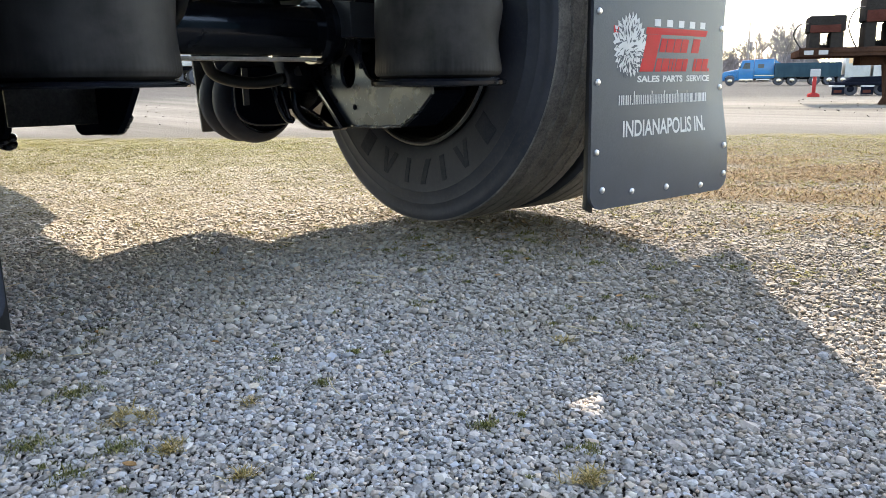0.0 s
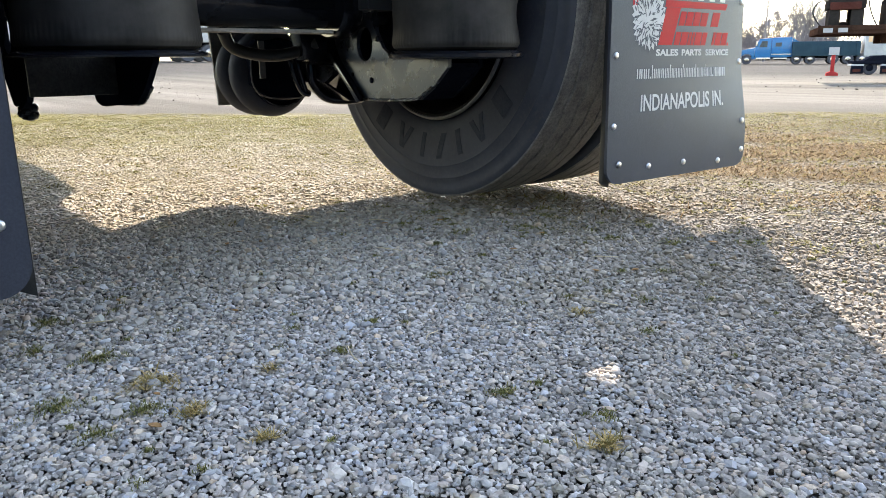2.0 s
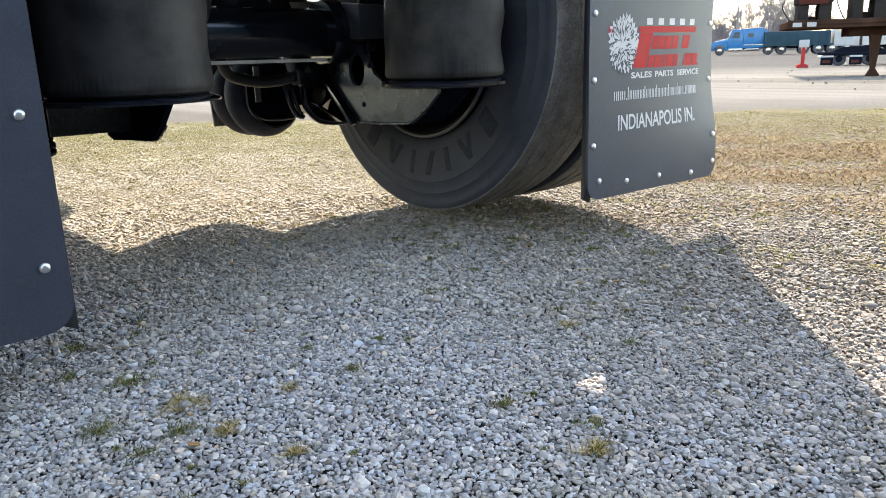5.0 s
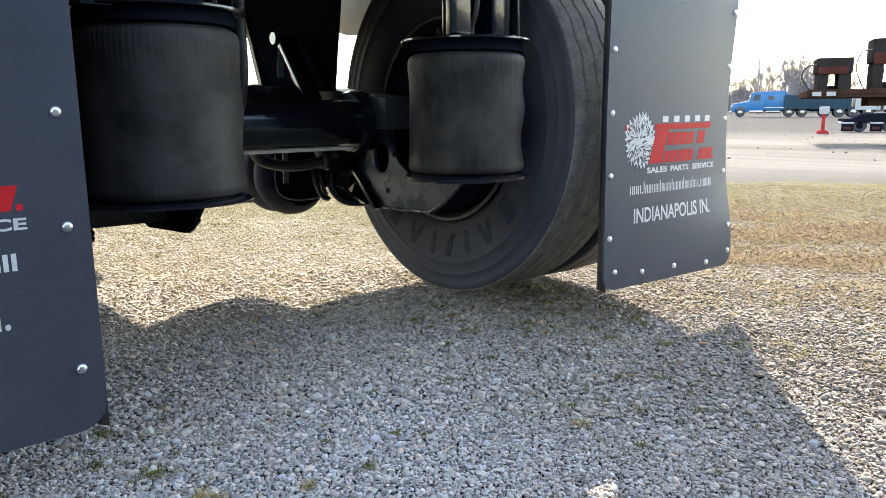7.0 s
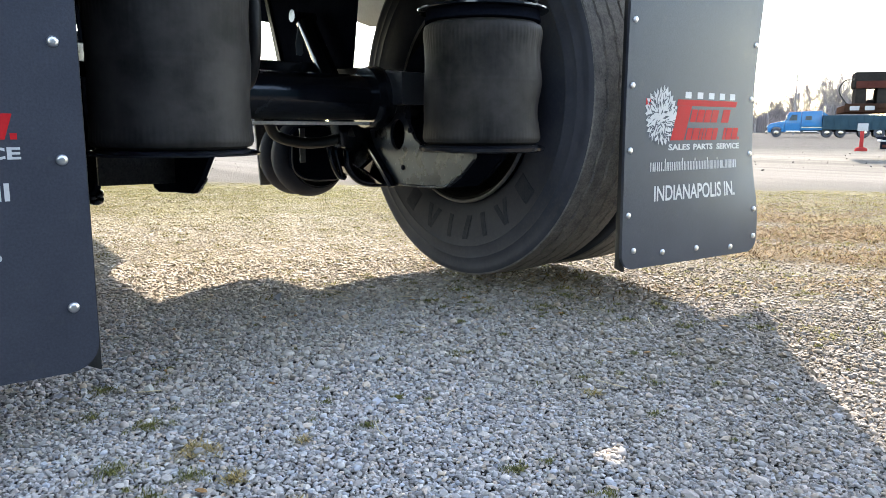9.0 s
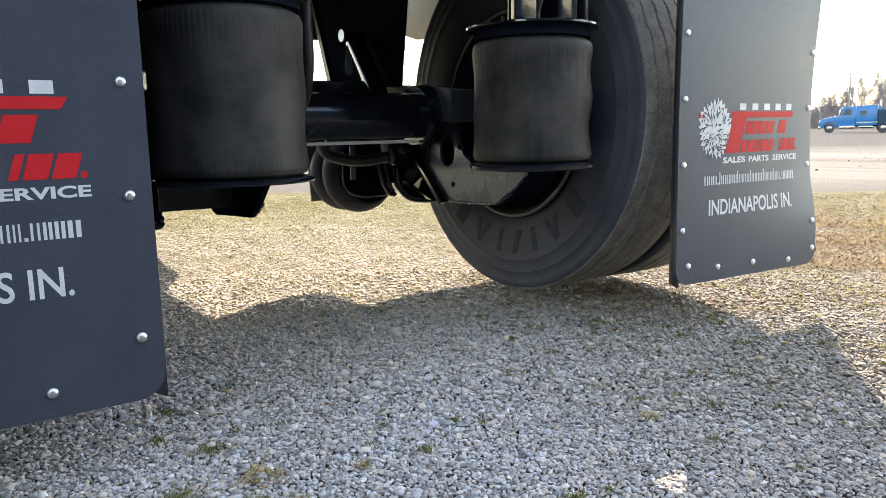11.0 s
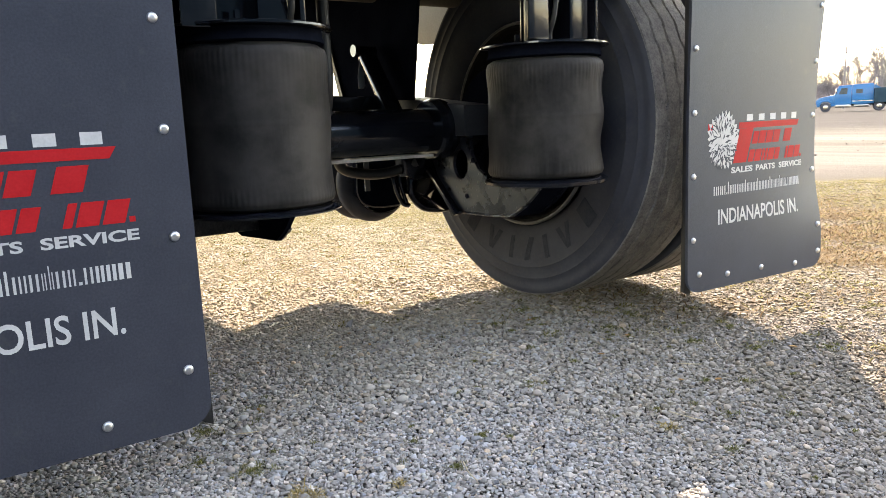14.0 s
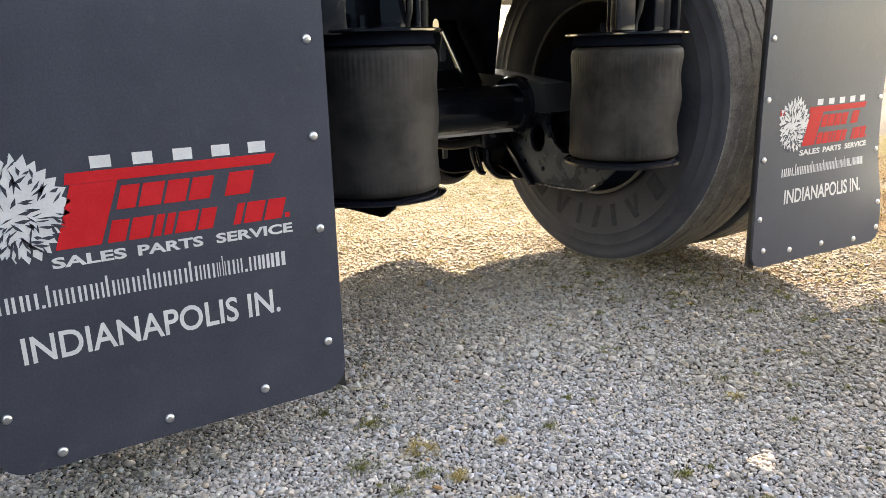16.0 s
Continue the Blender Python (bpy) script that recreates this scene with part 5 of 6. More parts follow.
def bow(u, z, w, bend):
    """How far the hanging sheet leaves its plane, towards the viewer's side (-y)."""
    sweep = min(max((z - 0.10) / 0.2, 0.0), 1.0)
    return bend * ((0.5 - 0.5 * math.cos(2 * math.pi * min(z / 0.95, 1.0))) * (0.25 + 0.75 * (u / w) ** 2) + sweep * sweep * (3 - 2 * sweep) * (u / w) ** 2)


def mud_flap(m, w, h, bolts, bend, label):
    """A hanging printed flap; local x across, z up, printed face towards -y."""
    bm = bmesh.new()
    slab(bm, flap_outline(w, h), "y", 0.0, 0.009)
    fill = [f for f in bm.faces if len(f.verts) > 4]
    bmesh.ops.triangulate(bm, faces=fill)
    for step in range(1, 24):
        g = bm.verts[:] + bm.edges[:] + bm.faces[:]
        bmesh.ops.bisect_plane(bm, geom=g, plane_co=(0, 0, h * step / 24), plane_no=(0, 0, 1))
    for step in range(1, 20):
        g = bm.verts[:] + bm.edges[:] + bm.faces[:]
        bmesh.ops.bisect_plane(bm, geom=g, plane_co=(w * step / 20, 0, 0), plane_no=(1, 0, 0))
    for v in bm.verts:
        v.co.y -= bow(v.co.x, v.co.z, w, bend)
    flap = link_mesh("mud_flap", bm, M_FLAP, True)
    flap.parent, flap.matrix_basis = trailer, m
    tagged(flap, label)
    # stiff rear backing with a dark edge
    bm = bmesh.new()
    e = 0.0 if bend else w - 0.02
    slab(bm, [(e + 0.001, 0.004), (e + 0.024, -0.008), (e + 0.024, h), (e + 0.001, h)], "y", 0.010, 0.026, 0.003)
    part("edge_strip", bm, M_HOSE, flap, "dark folded hem")
    bm = bmesh.new()
    spin(bm, [(-0.0045, 0.0025), (-0.004, 0.0055), (-0.002, 0.0078), (0.0, 0.0085), (0.002, 0.0085)], (0, 0, 0), "y", 16)
    first = None
    for u, z in bolts:
        pm = Matrix.Translation((u, -0.001 - bow(u, z, w, bend), z))
        if first is None:
            first = part("bolt", bm, M_STEEL, flap)
            first.matrix_basis = pm
        else:
            again(first, pm, flap)
    return flap


def bend_mesh(ob, w, bend):
    """Lays a printed mesh on the bowed face."""
    me = ob.data
    m = ob.matrix_basis
    inv = m.inverted()
    for v in me.vertices:
        p = m @ v.co
        p.y -= bow(p.x, p.z, w, bend)
        v.co = inv @ p
    me.update()


def flat_shape(name, outlines, mat, flap, w, bend, label=""):
    """Printed shapes: outlines in x and z on the face."""
    bm = bmesh.new()
    for o in outlines:
        slab(bm, o, "y", -0.0007, -0.0002)
    bmesh.ops.remove_doubles(bm, verts=bm.verts, dist=0.00002)
    ob = part(name, bm, mat, flap, label, False)
    bend_mesh(ob, w, bend)
    return ob


def print_on(flap, w, bend, x0, z0, k=1.0, kz=1.0):
    """The printed mark: x0, z0 is the lower left of the city line; k its size."""
    def P(u, v):
        return x0 + k * u, z0 + kz * v

    def rect(u0, v0, u1, v1, lean=0.0):
        return [P(u0, v0), P(u1, v0), P(u1 + lean, v1), P(u0 + lean, v1)]

    face = Matrix.Rotation(radians(90), 4, "X")

    def words(name, text, u, v, width, height, bold=0.0):
        px, pz = P(u, v)
        ob = lettering(name, text, width * k, height * kz, M_WHITE_INK, flap, Matrix.Translation((px, -0.0002, pz)) @ face, 0, bold)
        bend_mesh(ob, w, bend)

    words("city_lettering", "INDIANAPOLIS IN.", 0.0, 0.0, 0.424, 0.046, 0.014)
    for text, u0, wide in (("SALES", 0.062, 0.110), ("PARTS", 0.190, 0.107), ("SERVICE", 0.320, 0.140)):
        words("trade_word", text, u0, 0.148, wide, 0.018, 0.03)
    # address line as plain bars
    bars, u = [], -0.022
    for i in range(26):
        wd = (0.0165, 0.0165, 0.0165, 0.005, 0.014, 0.014, 0.015, 0.014, 0.012, 0.014, 0.010, 0.014, 0.013, 0.013, 0.013, 0.014, 0.014, 0.014, 0.010, 0.013, 0.006, 0.006, 0.013, 0.010, 0.005, 0.013)[i]
        tall = i in (4, 9, 13, 17, 21)
        if i in (3, 24):
            bars.append([rect(u, 0.088, u + wd, 0.093)])
        else:
            top = 0.124 if tall else 0.114
            bars.append([rect(u, 0.088, u + wd * 0.27, top), rect(u + wd * 0.68, 0.088, u + wd * 0.95, 0.114)])
        u += wd + 0.0036
    for wd in (0.012, 0.014, 0.018):
        bars.append([rect(u, 0.088, u + wd * 0.38, 0.114), rect(u + wd * 0.62, 0.088, u + wd, 0.114)])
        u += wd + 0.0035
    for shape in bars:
        flat_shape("address_bar", shape, M_WHITE_INK, flap, w, bend)
    # heading as wide plain bars
    for i in range(5):
        u = 0.137 + 0.0635 * i
        flat_shape("heading_bar", [rect(u, 0.300, u + 0.031, 0.319)], M_WHITE_INK, flap, w, bend)
    # red mark: a large slanted T with two rows of slanted blocks
    red = [[P(0.096 + 0.333 * i / 12, 0.278), P(0.096 + 0.333 * (i + 1) / 12, 0.278), P(0.100 + 0.340 * (i + 1) / 12, 0.296), P(0.100 + 0.340 * i / 12, 0.296)] for i in range(12)]
    stem = [[P(0.070, 0.177), P(0.137, 0.177), P(0.174, 0.2775), P(0.104, 0.2775)]]

    def blocks(u, v, h, widths):
        for wd in widths:
            red.append(rect(u, v, u + wd, v + h, h * 0.32))
            u += wd + 0.005
    blocks(0.166, 0.230, 0.038, (0.029, 0.035, 0.035, 0.036))
    blocks(0.342, 0.230, 0.040, (0.044,))
    blocks(0.146, 0.177, 0.036, (0.027, 0.033, 0.013, 0.013, 0.033, 0.026))
    blocks(0.352, 0.177, 0.037, (0.013, 0.033, 0.033))
    red.append(rect(0.448, 0.177, 0.457, 0.186))
    red.append([P(-0.052, 0.278), P(-0.030, 0.278), P(-0.030, 0.296), P(-0.052, 0.296)])
    flat_shape("red_mark", red[:12], M_RED_INK, flap, w, bend, "slanted red block mark")
    for shape in stem + red[12:]:
        flat_shape("red_bar", [shape], M_RED_INK, flap, w, bend)
    # shaggy white oval beside it
    n, shag = 56, []
    for i in range(n):
        a = 2 * math.pi * i / n
        r = (1.04 if i % 2 else 0.88) + 0.05 * math.sin(5 * a + 1) + 0.04 * math.sin(3 * a)
        shag.append(P(0.022 + 0.074 * r * math.cos(a), 0.243 + 0.088 * r * math.sin(a) * (1.0 if math.sin(a) > 0 else 0.86)))
    flat_shape("white_mark", [shag], M_WHITE_INK, flap, w, bend, "shaggy white printed oval")
    dark, loc = [], random.Random(8)
    for i in range(120):
        a, ring = loc.uniform(0, 2 * math.pi), math.sqrt(loc.uniform(0.02, 0.9))
        c = (0.022 + 0.070 * ring * math.cos(a), 0.243 + 0.082 * ring * math.sin(a))
        a += loc.uniform(-0.9, 0.9)
        ca, sa = math.cos(a), math.sin(a)
        L, wd = 0.011 * loc.uniform(0.5, 1.4), 0.0034 * loc.uniform(0.5, 1.4)
        dark.append([P(c[0] - ca * L, c[1] - sa * L), P(c[0] + sa * wd, c[1] - ca * wd), P(c[0] + ca * L, c[1] + sa * L), P(c[0] - sa * wd * 0.4, c[1] + ca * wd * 0.4)])
    bm = bmesh.new()
    for o in dark:
        slab(bm, o, "y", -0.0013, -0.0009)
    ob = part("stroke_pattern", bm, M_FLAP, flap, "", False)
    bend_mesh(ob, w, bend)


FW = 0.610
right_bolts = [(0.045, 0.050), (0.164, 0.036), (0.314, 0.034), (0.477, 0.024)] + [(0.020, z) for z in (0.147, 0.319, 0.487, 0.652, 0.82)] + [(0.592, z) for z in (0.048, 0.131, 0.300, 0.465, 0.625, 0.785)]
rf = mud_flap(pose(1.786, 1.406, 0.155, 0, 0, -3.6), FW, 1.33, right_bolts, -0.020, "dark grey rubber mud flap with printed lettering")
print_on(rf, FW, -0.020, 0.122, 0.179, 0.885, 0.935)
left_bolts = [(0.577, z) for z in (0.104, 0.332, 0.505, 0.676, 0.85)] + [(0.443, 0.040), (0.267, 0.032), (0.094, 0.024)] + [(0.025, z) for z in (0.104, 0.332, 0.505, 0.676, 0.85)]
lf = mud_flap(pose(-0.128, 1.403, 0.152, 0, 0, 0), FW, 1.33, left_bolts, 0.0, "dark grey rubber mud flap with printed lettering")
print_on(lf, FW, 0.0, 0.063, 0.186, 1.0)

# ---------------------------------------------------------------- across the lot
def facing(x, y, z, degrees_from_north):
    """A thing's pose: its local x points to that compass bearing (from +y towards +x)."""
    return pose(x, y, z, 0, 0, 90 - degrees_from_north)


def simple_wheel(parent, x, y, r, w, rim_mat):
    bm = bmesh.new()
    spin(bm, [(-w / 2, r * 0.45), (-w / 2, r * 0.92), (-w * 0.4, r), (w * 0.4, r), (w / 2, r * 0.92), (w / 2, r * 0.45)], (x, y, r), "y", 28)
    wh = part("wheel", bm, M_TYRE, parent)
    bm = bmesh.new()
    spin(bm, [(-w / 2 - 0.02, r * 0.12), (-w / 2 - 0.015, r * 0.42), (-w / 2 - 0.004, r * 0.50), (w / 2 + 0.004, r * 0.50), (w / 2 + 0.015, r * 0.42), (w / 2 + 0.02, r * 0.12)], (x, y, r), "y", 24)
    part("rim", bm, rim_mat, wh)


def tractor(m):
    t = thing("semi_truck", m, "bright blue conventional semi truck with a sleeper", "truck")
    bm = bmesh.new()
    slab(bm, [(0.1, 0.75), (0.0, 1.15), (0.35, 1.50), (1.75, 1.78), (1.75, 0.62), (1.45, 0.55), (1.42, 0.9), (1.2, 1.08), (0.75, 1.08), (0.5, 0.9), (0.42, 0.55), (0.15, 0.55)], "y", -1.0, 1.0, 0.08)
    part("hood", bm, M_BLUE, t)
    bm = bmesh.new()
    slab(bm, [(1.76, 0.6), (1.76, 1.80), (2.15, 2.68), (3.35, 2.74), (3.35, 0.6)], "y", -1.02, 1.02, 0.06)
    cab = part("cab", bm, M_BLUE, t)
    for s in (1, -1):
        bm = bmesh.new()
        slab(bm, [(2.15, 1.80), (2.4, 2.42), (2.95, 2.42), (2.95, 1.80)], "y", s * 1.022, s * 1.03)
        part("side_window", bm, M_GLASS, cab)
    bm = bmesh.new()
    slab(bm, [(1.80, 1.92), (2.10, 2.60), (2.13, 2.60), (1.83, 1.92)], "y", -0.9, 0.9)
    part("windshield", bm, M_GLASS, cab, "", False)
    bm = bmesh.new()
    slab(bm, [(3.36, 0.75), (3.36, 2.76), (5.35, 2.82), (5.42, 0.75)], "y", -1.05, 1.05, 0.07)
    part("sleeper", bm, M_BLUE, t)
    bm = bmesh.new()
    box(bm, (1.9, -1.1, 0.42), (3.3, 1.1, 0.74), 0.03)
    box(bm, (3.6, -1.1, 0.45), (5.0, 1.1, 0.72), 0.08)
    part("steps_and_tank", bm, M_CHROME, t)
    bm = bmesh.new()
    box(bm, (0.3, -0.45, 0.62), (8.0, 0.45, 0.86), 0.02)
    part("chassis", bm, M_DULL, t)
    bm = bmesh.new()
    rod(bm, (5.6, 0.8, 0.9), (5.6, 0.8, 3.35), 0.07)
    part("exhaust_stack", bm, M_CHROME, t)
    bm = bmesh.new()
    rod(bm, (5.6, -0.8, 0.9), (5.6, -0.8, 3.35), 0.07)
    part("exhaust_stack", bm, M_CHROME, t)
    bm = bmesh.new()
    box(bm, (-0.12, -1.05, 0.38), (0.12, 1.05, 0.70), 0.06)
    part("bumper", bm, M_CHROME, t)
    bm = bmesh.new()
    box(bm, (-0.03, -0.55, 0.78), (0.05, 0.55, 1.36), 0.03)
    grille = part("grille", bm, M_CHROME, t)
    for k in range(6):
        bm = bmesh.new()
        box(bm, (-0.045, -0.5, 0.84 + 0.085 * k), (-0.031, 0.5, 0.875 + 0.085 * k))
        part("grille_bar", bm, M_DULL, grille)
    for s in (1, -1):
        bm = bmesh.new()
        box(bm, (0.08, s * 0.84 - 0.14, 0.92), (0.24, s * 0.84 + 0.14, 1.12), 0.04)
        part("headlight", bm, M_STEEL, t)
        bm = bmesh.new()
        rod(bm, (2.05, s * 1.03, 2.35), (1.92, s * 1.34, 2.38), 0.025, segs=8)
        box(bm, (1.86, s * 1.34 - 0.06, 1.85), (1.98, s * 1.34 + 0.06, 2.42), 0.03)
        part("side_mirror", bm, M_CHROME, t)
        bm = bmesh.new()
        slab(bm, [(0.30, 0.92), (0.42, 1.10), (0.72, 1.24), (1.24, 1.24), (1.56, 1.08), (1.62, 0.86), (1.50, 0.90), (1.22, 1.10), (0.74, 1.10), (0.50, 0.92)], "y", s * 1.002, s * 1.06, 0.02)
        part("wheel_arch", bm, M_BLUE, t)
        bm = bmesh.new()
        slab(bm, [(3.75, 1.85), (3.75, 2.25), (4.35, 2.27), (4.35, 1.85)], "y", s * 1.052, s * 1.06)
        part("sleeper_window", bm, M_GLASS, t)
        bm = bmesh.new()
        box(bm, (3.42, s * 1.052, 1.02), (5.38, s * 1.058, 1.10))
        part("trim_strip", bm, M_CHROME, t)
        bm = bmesh.new()
        slab(bm, [(5.44, 0.9), (5.40, 2.70), (5.95, 2.35), (5.98, 0.9)], "y", s * 0.98, s * 1.02)
        part("side_fairing", bm, M_BLUE, t)
    for s in (1, -1):
        simple_wheel(t, 0.98, s * 0.95, 0.5, 0.3, M_CHROME)
        for x in (5.9, 7.2):
            simple_wheel(t, x, s * 0.85, 0.5, 0.55, M_CHROME)
    return t


BEAR = -28.0   # the bearing that a thing facing left across the view points to
gz = ground_height
tractor(facing(75.0, 41.0, gz(75.0, 41.0), 180 + BEAR) @ Matrix.Scale(0.94, 4))


def box_trailer(x, y, length, height, floor, mat, label, bearing, name="box_trailer", extra=None, ribs=0):
    t = thing(name, facing(x, y, gz(x, y), bearing), label, "trailer")
    bm = bmesh.new()
    box(bm, (0, -1.25, floor), (length, 1.25, height), 0.04)
    body = part("body", bm, mat, t)
    for i in range(ribs):
        bm = bmesh.new()
        u = length * (i + 0.5) / ribs
        box(bm, (u - 0.05, -1.31, floor + 0.1), (u + 0.05, 1.31, height - 0.1), 0.01)
        part("rib", bm, mat, body)
    bm = bmesh.new()
    box(bm, (0.3, -0.5, floor - 0.22), (length - 0.3, 0.5, floor - 0.02), 0.02)
    part("chassis", bm, M_DULL, t)
    for s in (1, -1):
        for u in (length - 1.0, length - 2.3):
            simple_wheel(t, u, s * 0.95, 0.5, 0.5, M_CHROME)
    if extra:
        bm = bmesh.new()
        box(bm, *extra[0], 0.03)
        part("panel", bm, extra[1], t)
    return t


box_trailer(77.24, 36.44, 6.0, 2.2, 0.8, M_DARKBLUE, "dark blue dump trailer behind the blue truck", 180 + BEAR, "dump_trailer", None, 9)
box_trailer(80.3, 30.9, 2.2, 2.7, 0.7, M_GREYBOX, "grey box trailer with an orange tarp", 180 + BEAR, "box_trailer", (((0.2, -1.3, 2.05), (2.0, 1.3, 2.62)), M_ORANGE), 5)
box_trailer(81.4, 28.7, 5, 3.1, 0.7, M_PALE, "pale box trailer with louvred side panels", 180 + BEAR, "box_trailer", (((0.6, -1.3, 1.3), (2.2, 1.3, 2.3)), M_GREYBOX), 0)
box_trailer(8.34, 45.9, 12, 3.9, 1.1, M_PALE, "white box trailer parked across the lot", 95, "box_trailer", None, 0)


def road_sign():
    t = thing("stand_sign", facing(19.67, 8.33, gz(19.67, 8.33) + 0.01, 152) @ Matrix.Scale(0.82, 4), "small white sign on a red stand", "sign")
    bm = bmesh.new()
    slab(bm, [(-0.16, 0.0), (0.16, 0.0), (0.15, 0.08), (0.06, 0.12), (-0.06, 0.12), (-0.15, 0.08)], "y", -0.18, 0.18, 0.015)
    part("base", bm, M_SIGNRED, t)
    bm = bmesh.new()
    box(bm, (-0.05, -0.035, 0.12), (0.05, 0.035, 0.62), 0.006)
    part("post", bm, M_SIGNRED, t)
    bm = bmesh.new()
    box(bm, (-0.14, -0.040, 0.60), (0.14, -0.065, 0.82), 0.005)
    part("board", bm, M_PALE, t, "blank white board")


road_sign()


def flatbed():
    m = facing(14.02, 6.37, gz(14, 6.5), 180 + BEAR)
    t = thing("flatbed_trailer", m, "rusty brown flatbed trailer on a support leg", "trailer")
    bm = bmesh.new()
    box(bm, (0, -0.9, 0.80), (8.0, 0.9, 0.92), 0.015)
    box(bm, (0.0, -0.92, 0.86), (8.0, -0.9, 0.94), 0.004)
    part("deck", bm, M_RUST, t)
    bm = bmesh.new()
    box(bm, (1.0, -0.45, 0.66), (8.0, -0.33, 0.80), 0.01)
    box(bm, (1.0, 0.33, 0.66), (8.0, 0.45, 0.80), 0.01)
    part("beam", bm, M_RUST, t)
    bm = bmesh.new()
    slab(bm, [(1.32, 0.80), (1.52, 0.80), (1.46, 0.12), (1.54, 0.0), (1.34, 0.0), (1.40, 0.12)], "y", -0.45, -0.25, 0.01)
    part("support_leg", bm, M_RUST, t)
    for u in (0.08, 0.30):
        bm = bmesh.new()
        box(bm, (u, -0.926, 0.83), (u + 0.14, -0.921, 0.90))
        part("marker_plate", bm, M_PALE, t)
    for u, hgt in ((0.16, 0.56), (1.00, 0.86)):
        mm = m @ Matrix.Translation((u, 0, 0.93))
        g = thing("machine_block", mm, "dark oily cast machine block on the flatbed", "machine", "machine blocks on the flatbed")
        bm = bmesh.new()
        box(bm, (0.0, -0.36, hgt * 0.52), (0.58, 0.30, hgt), 0.03)
        part("head", bm, M_MACHINE, g)
        bm = bmesh.new()
        box(bm, (0.03, -0.34, 0.0), (0.20, 0.28, hgt * 0.515), 0.02)
        part("leg", bm, M_MACHINE, g)
        bm = bmesh.new()
        box(bm, (0.36, -0.34, 0.0), (0.56, 0.28, hgt * 0.515), 0.02)
        part("leg", bm, M_MACHINE, g)
        bm = bmesh.new()
        box(bm, (0.03, -0.385, hgt * 0.50), (0.50, -0.362, hgt * 0.72), 0.01)
        part("cover", bm, M_MACHRED, g, "faded red cover")
        bm = bmesh.new()
        box(bm, (0.21, -0.1, 0.02), (0.35, 0.1, hgt * 0.16), 0.02)
        part("shaft_housing", bm, M_MACHINE, g)
        bm = bmesh.new()
        tube(bm, smooth_path([(0.02, -0.3, hgt * 0.78), (-0.14, -0.3, hgt * 0.74), (-0.22, -0.3, hgt * 0.45), (-0.12, -0.3, hgt * 0.12), (-0.06, -0.3, 0.01)]), 0.012, 8)
        part("cable", bm, M_HOSE, g)


flatbed()


def chassis_truck():
    t = thing("tractor_chassis", facing(22.6, 9.15, gz(22.6, 9.1), 180 + BEAR) @ Matrix.Scale(0.64, 4), "rear of a black truck chassis with mud flaps", "truck")
    bm = bmesh.new()
    box(bm, (0.1, -1.0, 0.42), (3.8, 1.0, 0.56), 0.03)
    part("chassis", bm, M_DULL, t)
    for u in (0.02, 1.12):
        bm = bmesh.new()
        box(bm, (u, -1.02, 0.04), (u + 0.48, -0.99, 0.36), 0.01)
        fl = part("mud_flap", bm, M_DULL, t)
        bm = bmesh.new()
        box(bm, (u + 0.08, -1.028, 0.12), (u + 0.38, -1.022, 0.24))
        part("plate", bm, M_MACHRED, fl)
        bm = bmesh.new()
        box(bm, (u, -1.0, 0.36), (u + 0.5, 0.2, 0.44), 0.02)
        part("bumper", bm, M_PALE, fl)
    for u in (0.75, 1.9):
        simple_wheel(t, u, -0.7, 0.28, 0.3, M_DULL)
    bm = bmesh.new()
    slab(bm, [(0.5, 0.56), (0.9, 0.78), (2.2, 0.80), (2.6, 0.56)], "y", -0.5, 0.5, 0.03)
    part("coupling_plate", bm, M_DULL, t)


chassis_truck()


# ---------------------------------------------------------------- trees and poles
def bare_tree(name, height, seed, levels=5):
    rnd = random.Random(seed)
    verts, faces = [], []

    def limb(a, d, length, r, level):
        b = a + d * length
        q = d.to_track_quat("Z", "Y")
        i = len(verts)
        for p, rr in ((a, r), (b, r * 0.62)):
            for k in range(4):
                verts.append(p + q @ Vector((rr * math.cos(k * math.pi / 2), rr * math.sin(k * math.pi / 2), 0)))
        for k in range(4):
            faces.append((i + k, i + (k + 1) % 4, i + 4 + (k + 1) % 4, i + 4 + k))
        if level == 0:
            return
        for n in range(3):
            t = rnd.uniform(0.3, 1.0)
            turn = Euler((rnd.uniform(-0.62, 0.62), rnd.uniform(-0.62, 0.62), rnd.uniform(-1, 1)))
            nd = (turn.to_matrix() @ d + Vector((0, 0, 0.12))).normalized()
            limb(a + d * length * t, nd, length * rnd.uniform(0.64, 0.88), max(r * 0.56, 0.011), level - 1)

    limb(Vector((0, 0, 0)), Vector((0, 0, 1)), height * 0.24, height * 0.018, levels)
    top = max(v.z for v in verts)
    me = bpy.data.meshes.new(name)
    me.from_pydata([v * (height / top) for v in verts], [], faces)
    me.materials.append(M_BARK)
    return me


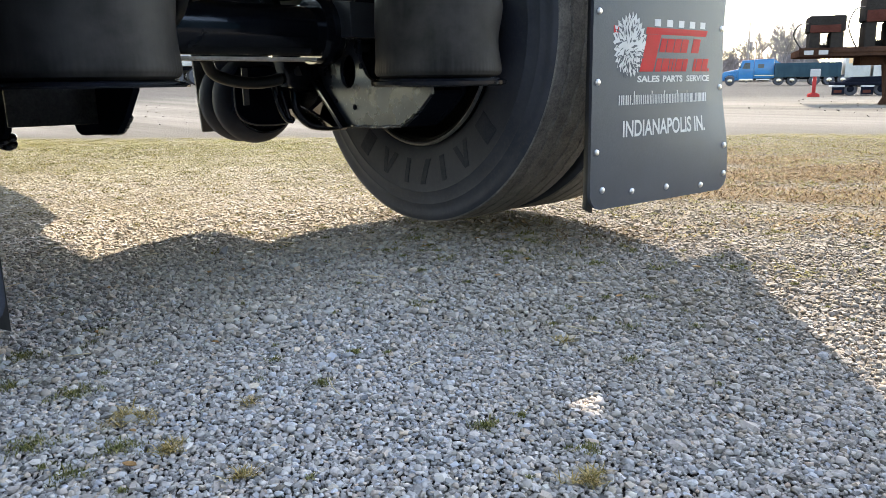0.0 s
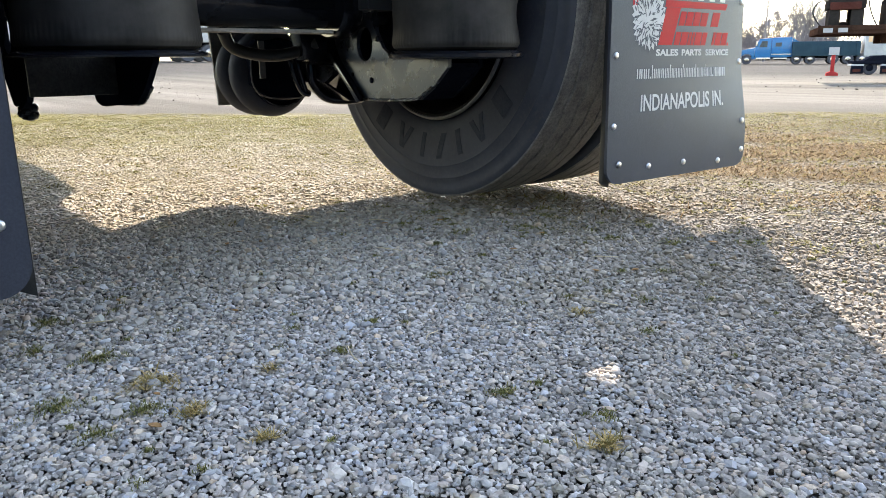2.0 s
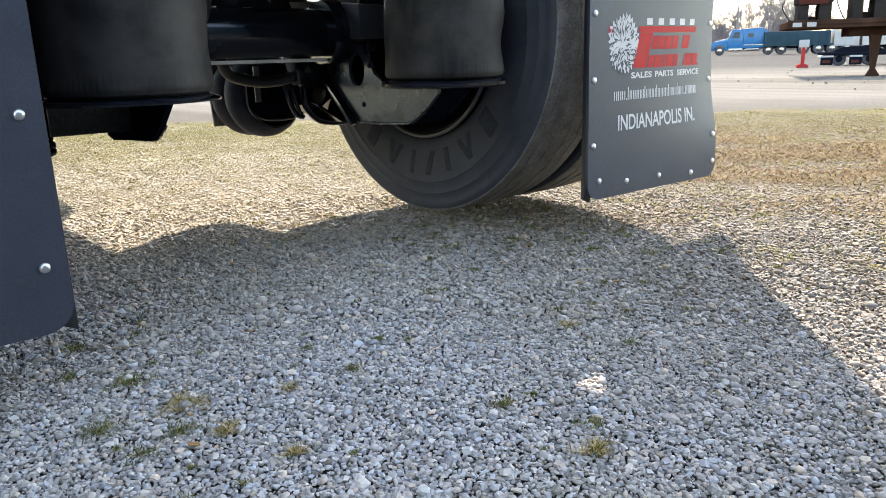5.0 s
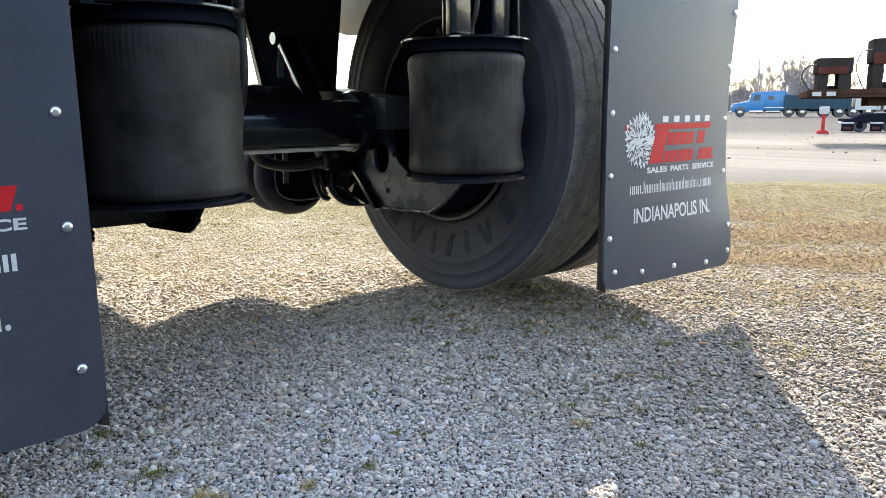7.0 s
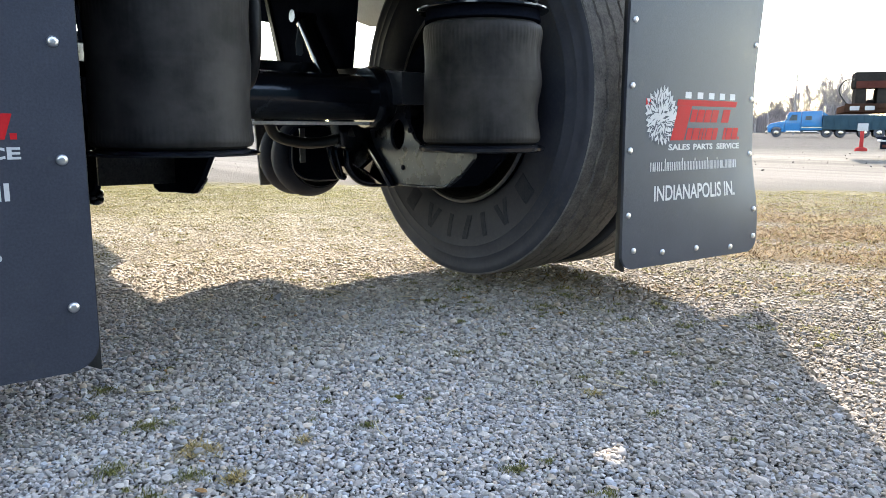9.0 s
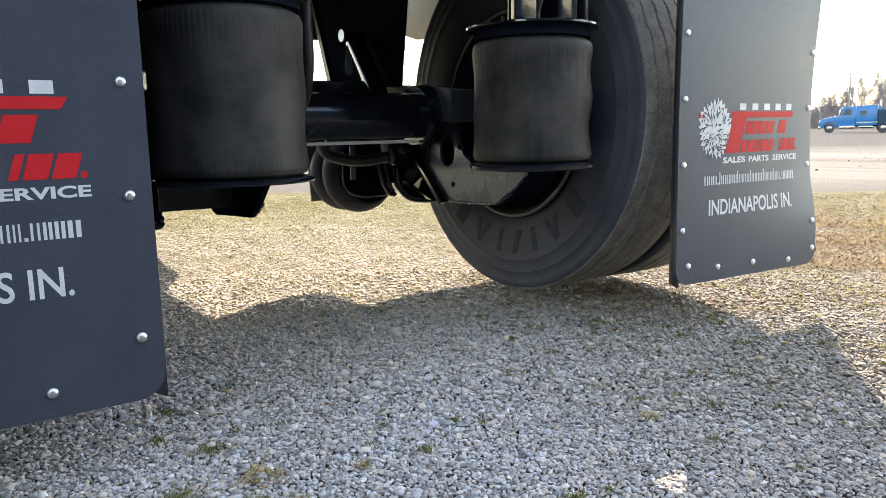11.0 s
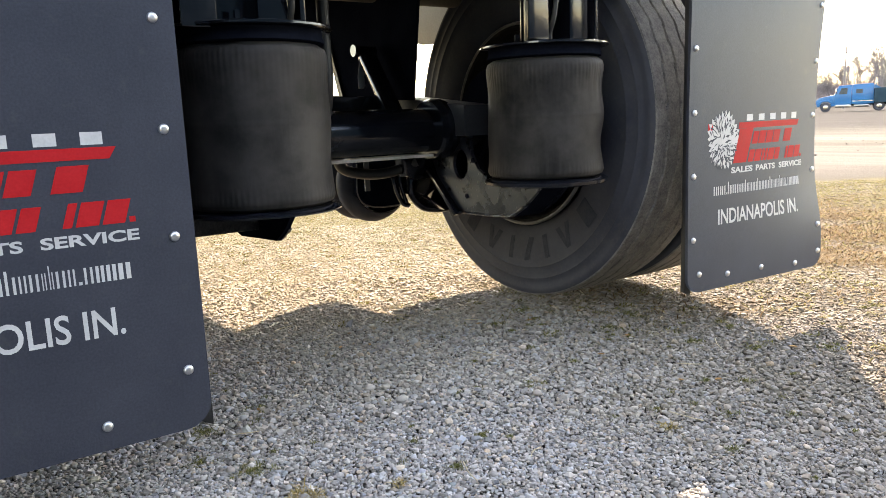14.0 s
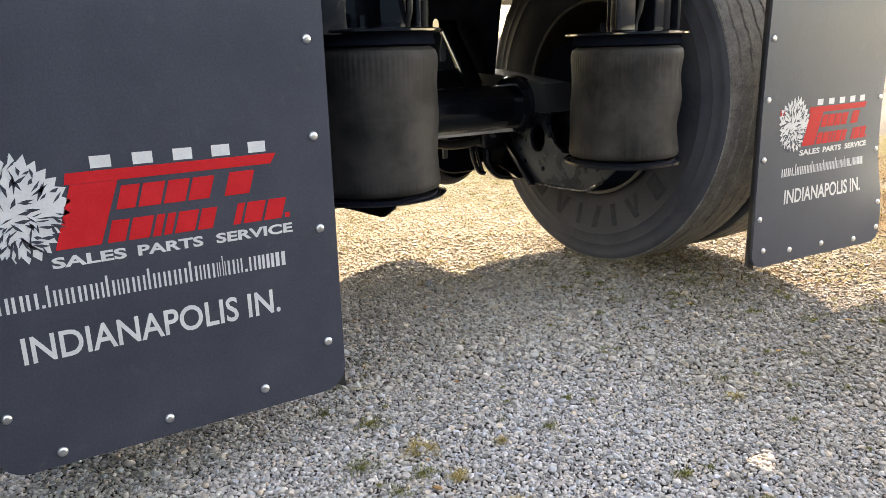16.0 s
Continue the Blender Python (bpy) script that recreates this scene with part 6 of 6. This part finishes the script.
tree_meshes = [bare_tree("bare_tree", 10.0, s, 6) for s in (3, 11, 27, 40)]
rnd = random.Random(4)
for i, (bearing, dist, high) in enumerate(((63.2, 150, 8.0), (64.6, 148, 8.8), (65.4, 152, 10.2), (66.3, 150, 9.6), (67.3, 155, 7.4), (62.2, 160, 6.4), (61.4, 158, 7.5), (59.8, 165, 7.0), (68.8, 160, 6.6),
                                           (70.2, 165, 7.2), (57.5, 170, 7.4), (48, 175, 8), (38, 180, 8.5), (28, 180, 8), (72, 160, 7.6), (76, 165, 8.0), (64.0, 158, 8.2), (65.0, 160, 9.0), (65.9, 158, 9.4), (66.8, 162, 8.0), (62.8, 155, 6.8), (60.6, 162, 6.6), (58.6, 165, 6.8), (68.0, 158, 7.0))):
    a = radians(bearing)
    x, y = dist * math.sin(a), dist * math.cos(a)
    ob = new("bare_tree", tree_meshes[i % 4])
    ob.matrix_basis = pose(x, y, gz(x, y), 0, 0, rnd.uniform(0, 360)) @ Matrix.Diagonal((high / 10 * 1.4, high / 10 * 1.4, high / 10 * 1.2, 1))
    tagged(ob, "leafless grey-brown tree in early spring", "tree", "bare trees behind the lot")


def far_brush():
    """Low bare scrub along the far edge of the lot."""
    n = 60000
    a = np.radians(rng.uniform(10, 84, n))
    d = rng.uniform(165, 195, n)
    v = np.zeros((n, 3, 3))
    x, y = d * np.sin(a), d * np.cos(a)
    hgt = (2.2 + 1.3 * np.sin(a * 31) + 0.8 * np.sin(a * 83)) * rng.uniform(0.4, 1.15, n) + 0.8 + 6.0 * np.exp(-((np.degrees(a) - 65.5) / 3.0) ** 2) * rng.uniform(0.2, 1.0, n)
    lean = rng.uniform(-1.0, 1.0, (n, 2))
    for k, (w, z) in enumerate(((-0.075, 0), (0.075, 0), (0, 1))):
        v[:, k, 0] = x + w * np.cos(a) + z * lean[:, 0]
        v[:, k, 1] = y - w * np.sin(a) + z * lean[:, 1]
        v[:, k, 2] = z * hgt - 0.45
    ob = mesh_from_arrays("far_brush", v.reshape(-1, 3), np.arange(3 * n).reshape(-1, 3), M_BARK)
    tagged(ob, "low bare scrub along the far edge", "brush", "", "stuff")


far_brush()


def utility_pole(x, y, h):
    bm = bmesh.new()
    rod(bm, (0, 0, 0), (0, 0, h), 0.16, 0.11, 10)
    box(bm, (-0.9, -0.06, h * 0.88), (0.9, 0.06, h * 0.88 + 0.12))
    rod(bm, (0.35, 0, h * 0.58), (0.35, 0, h * 0.68), 0.22, segs=12)
    ob = link_mesh("utility_pole", bm, M_BARK, True)
    ob.matrix_basis = facing(x, y, gz(x, y), 150)
    tagged(ob, "weathered wooden utility pole with a transformer", "pole")


utility_pole(107.3, 54.6, 8.6)
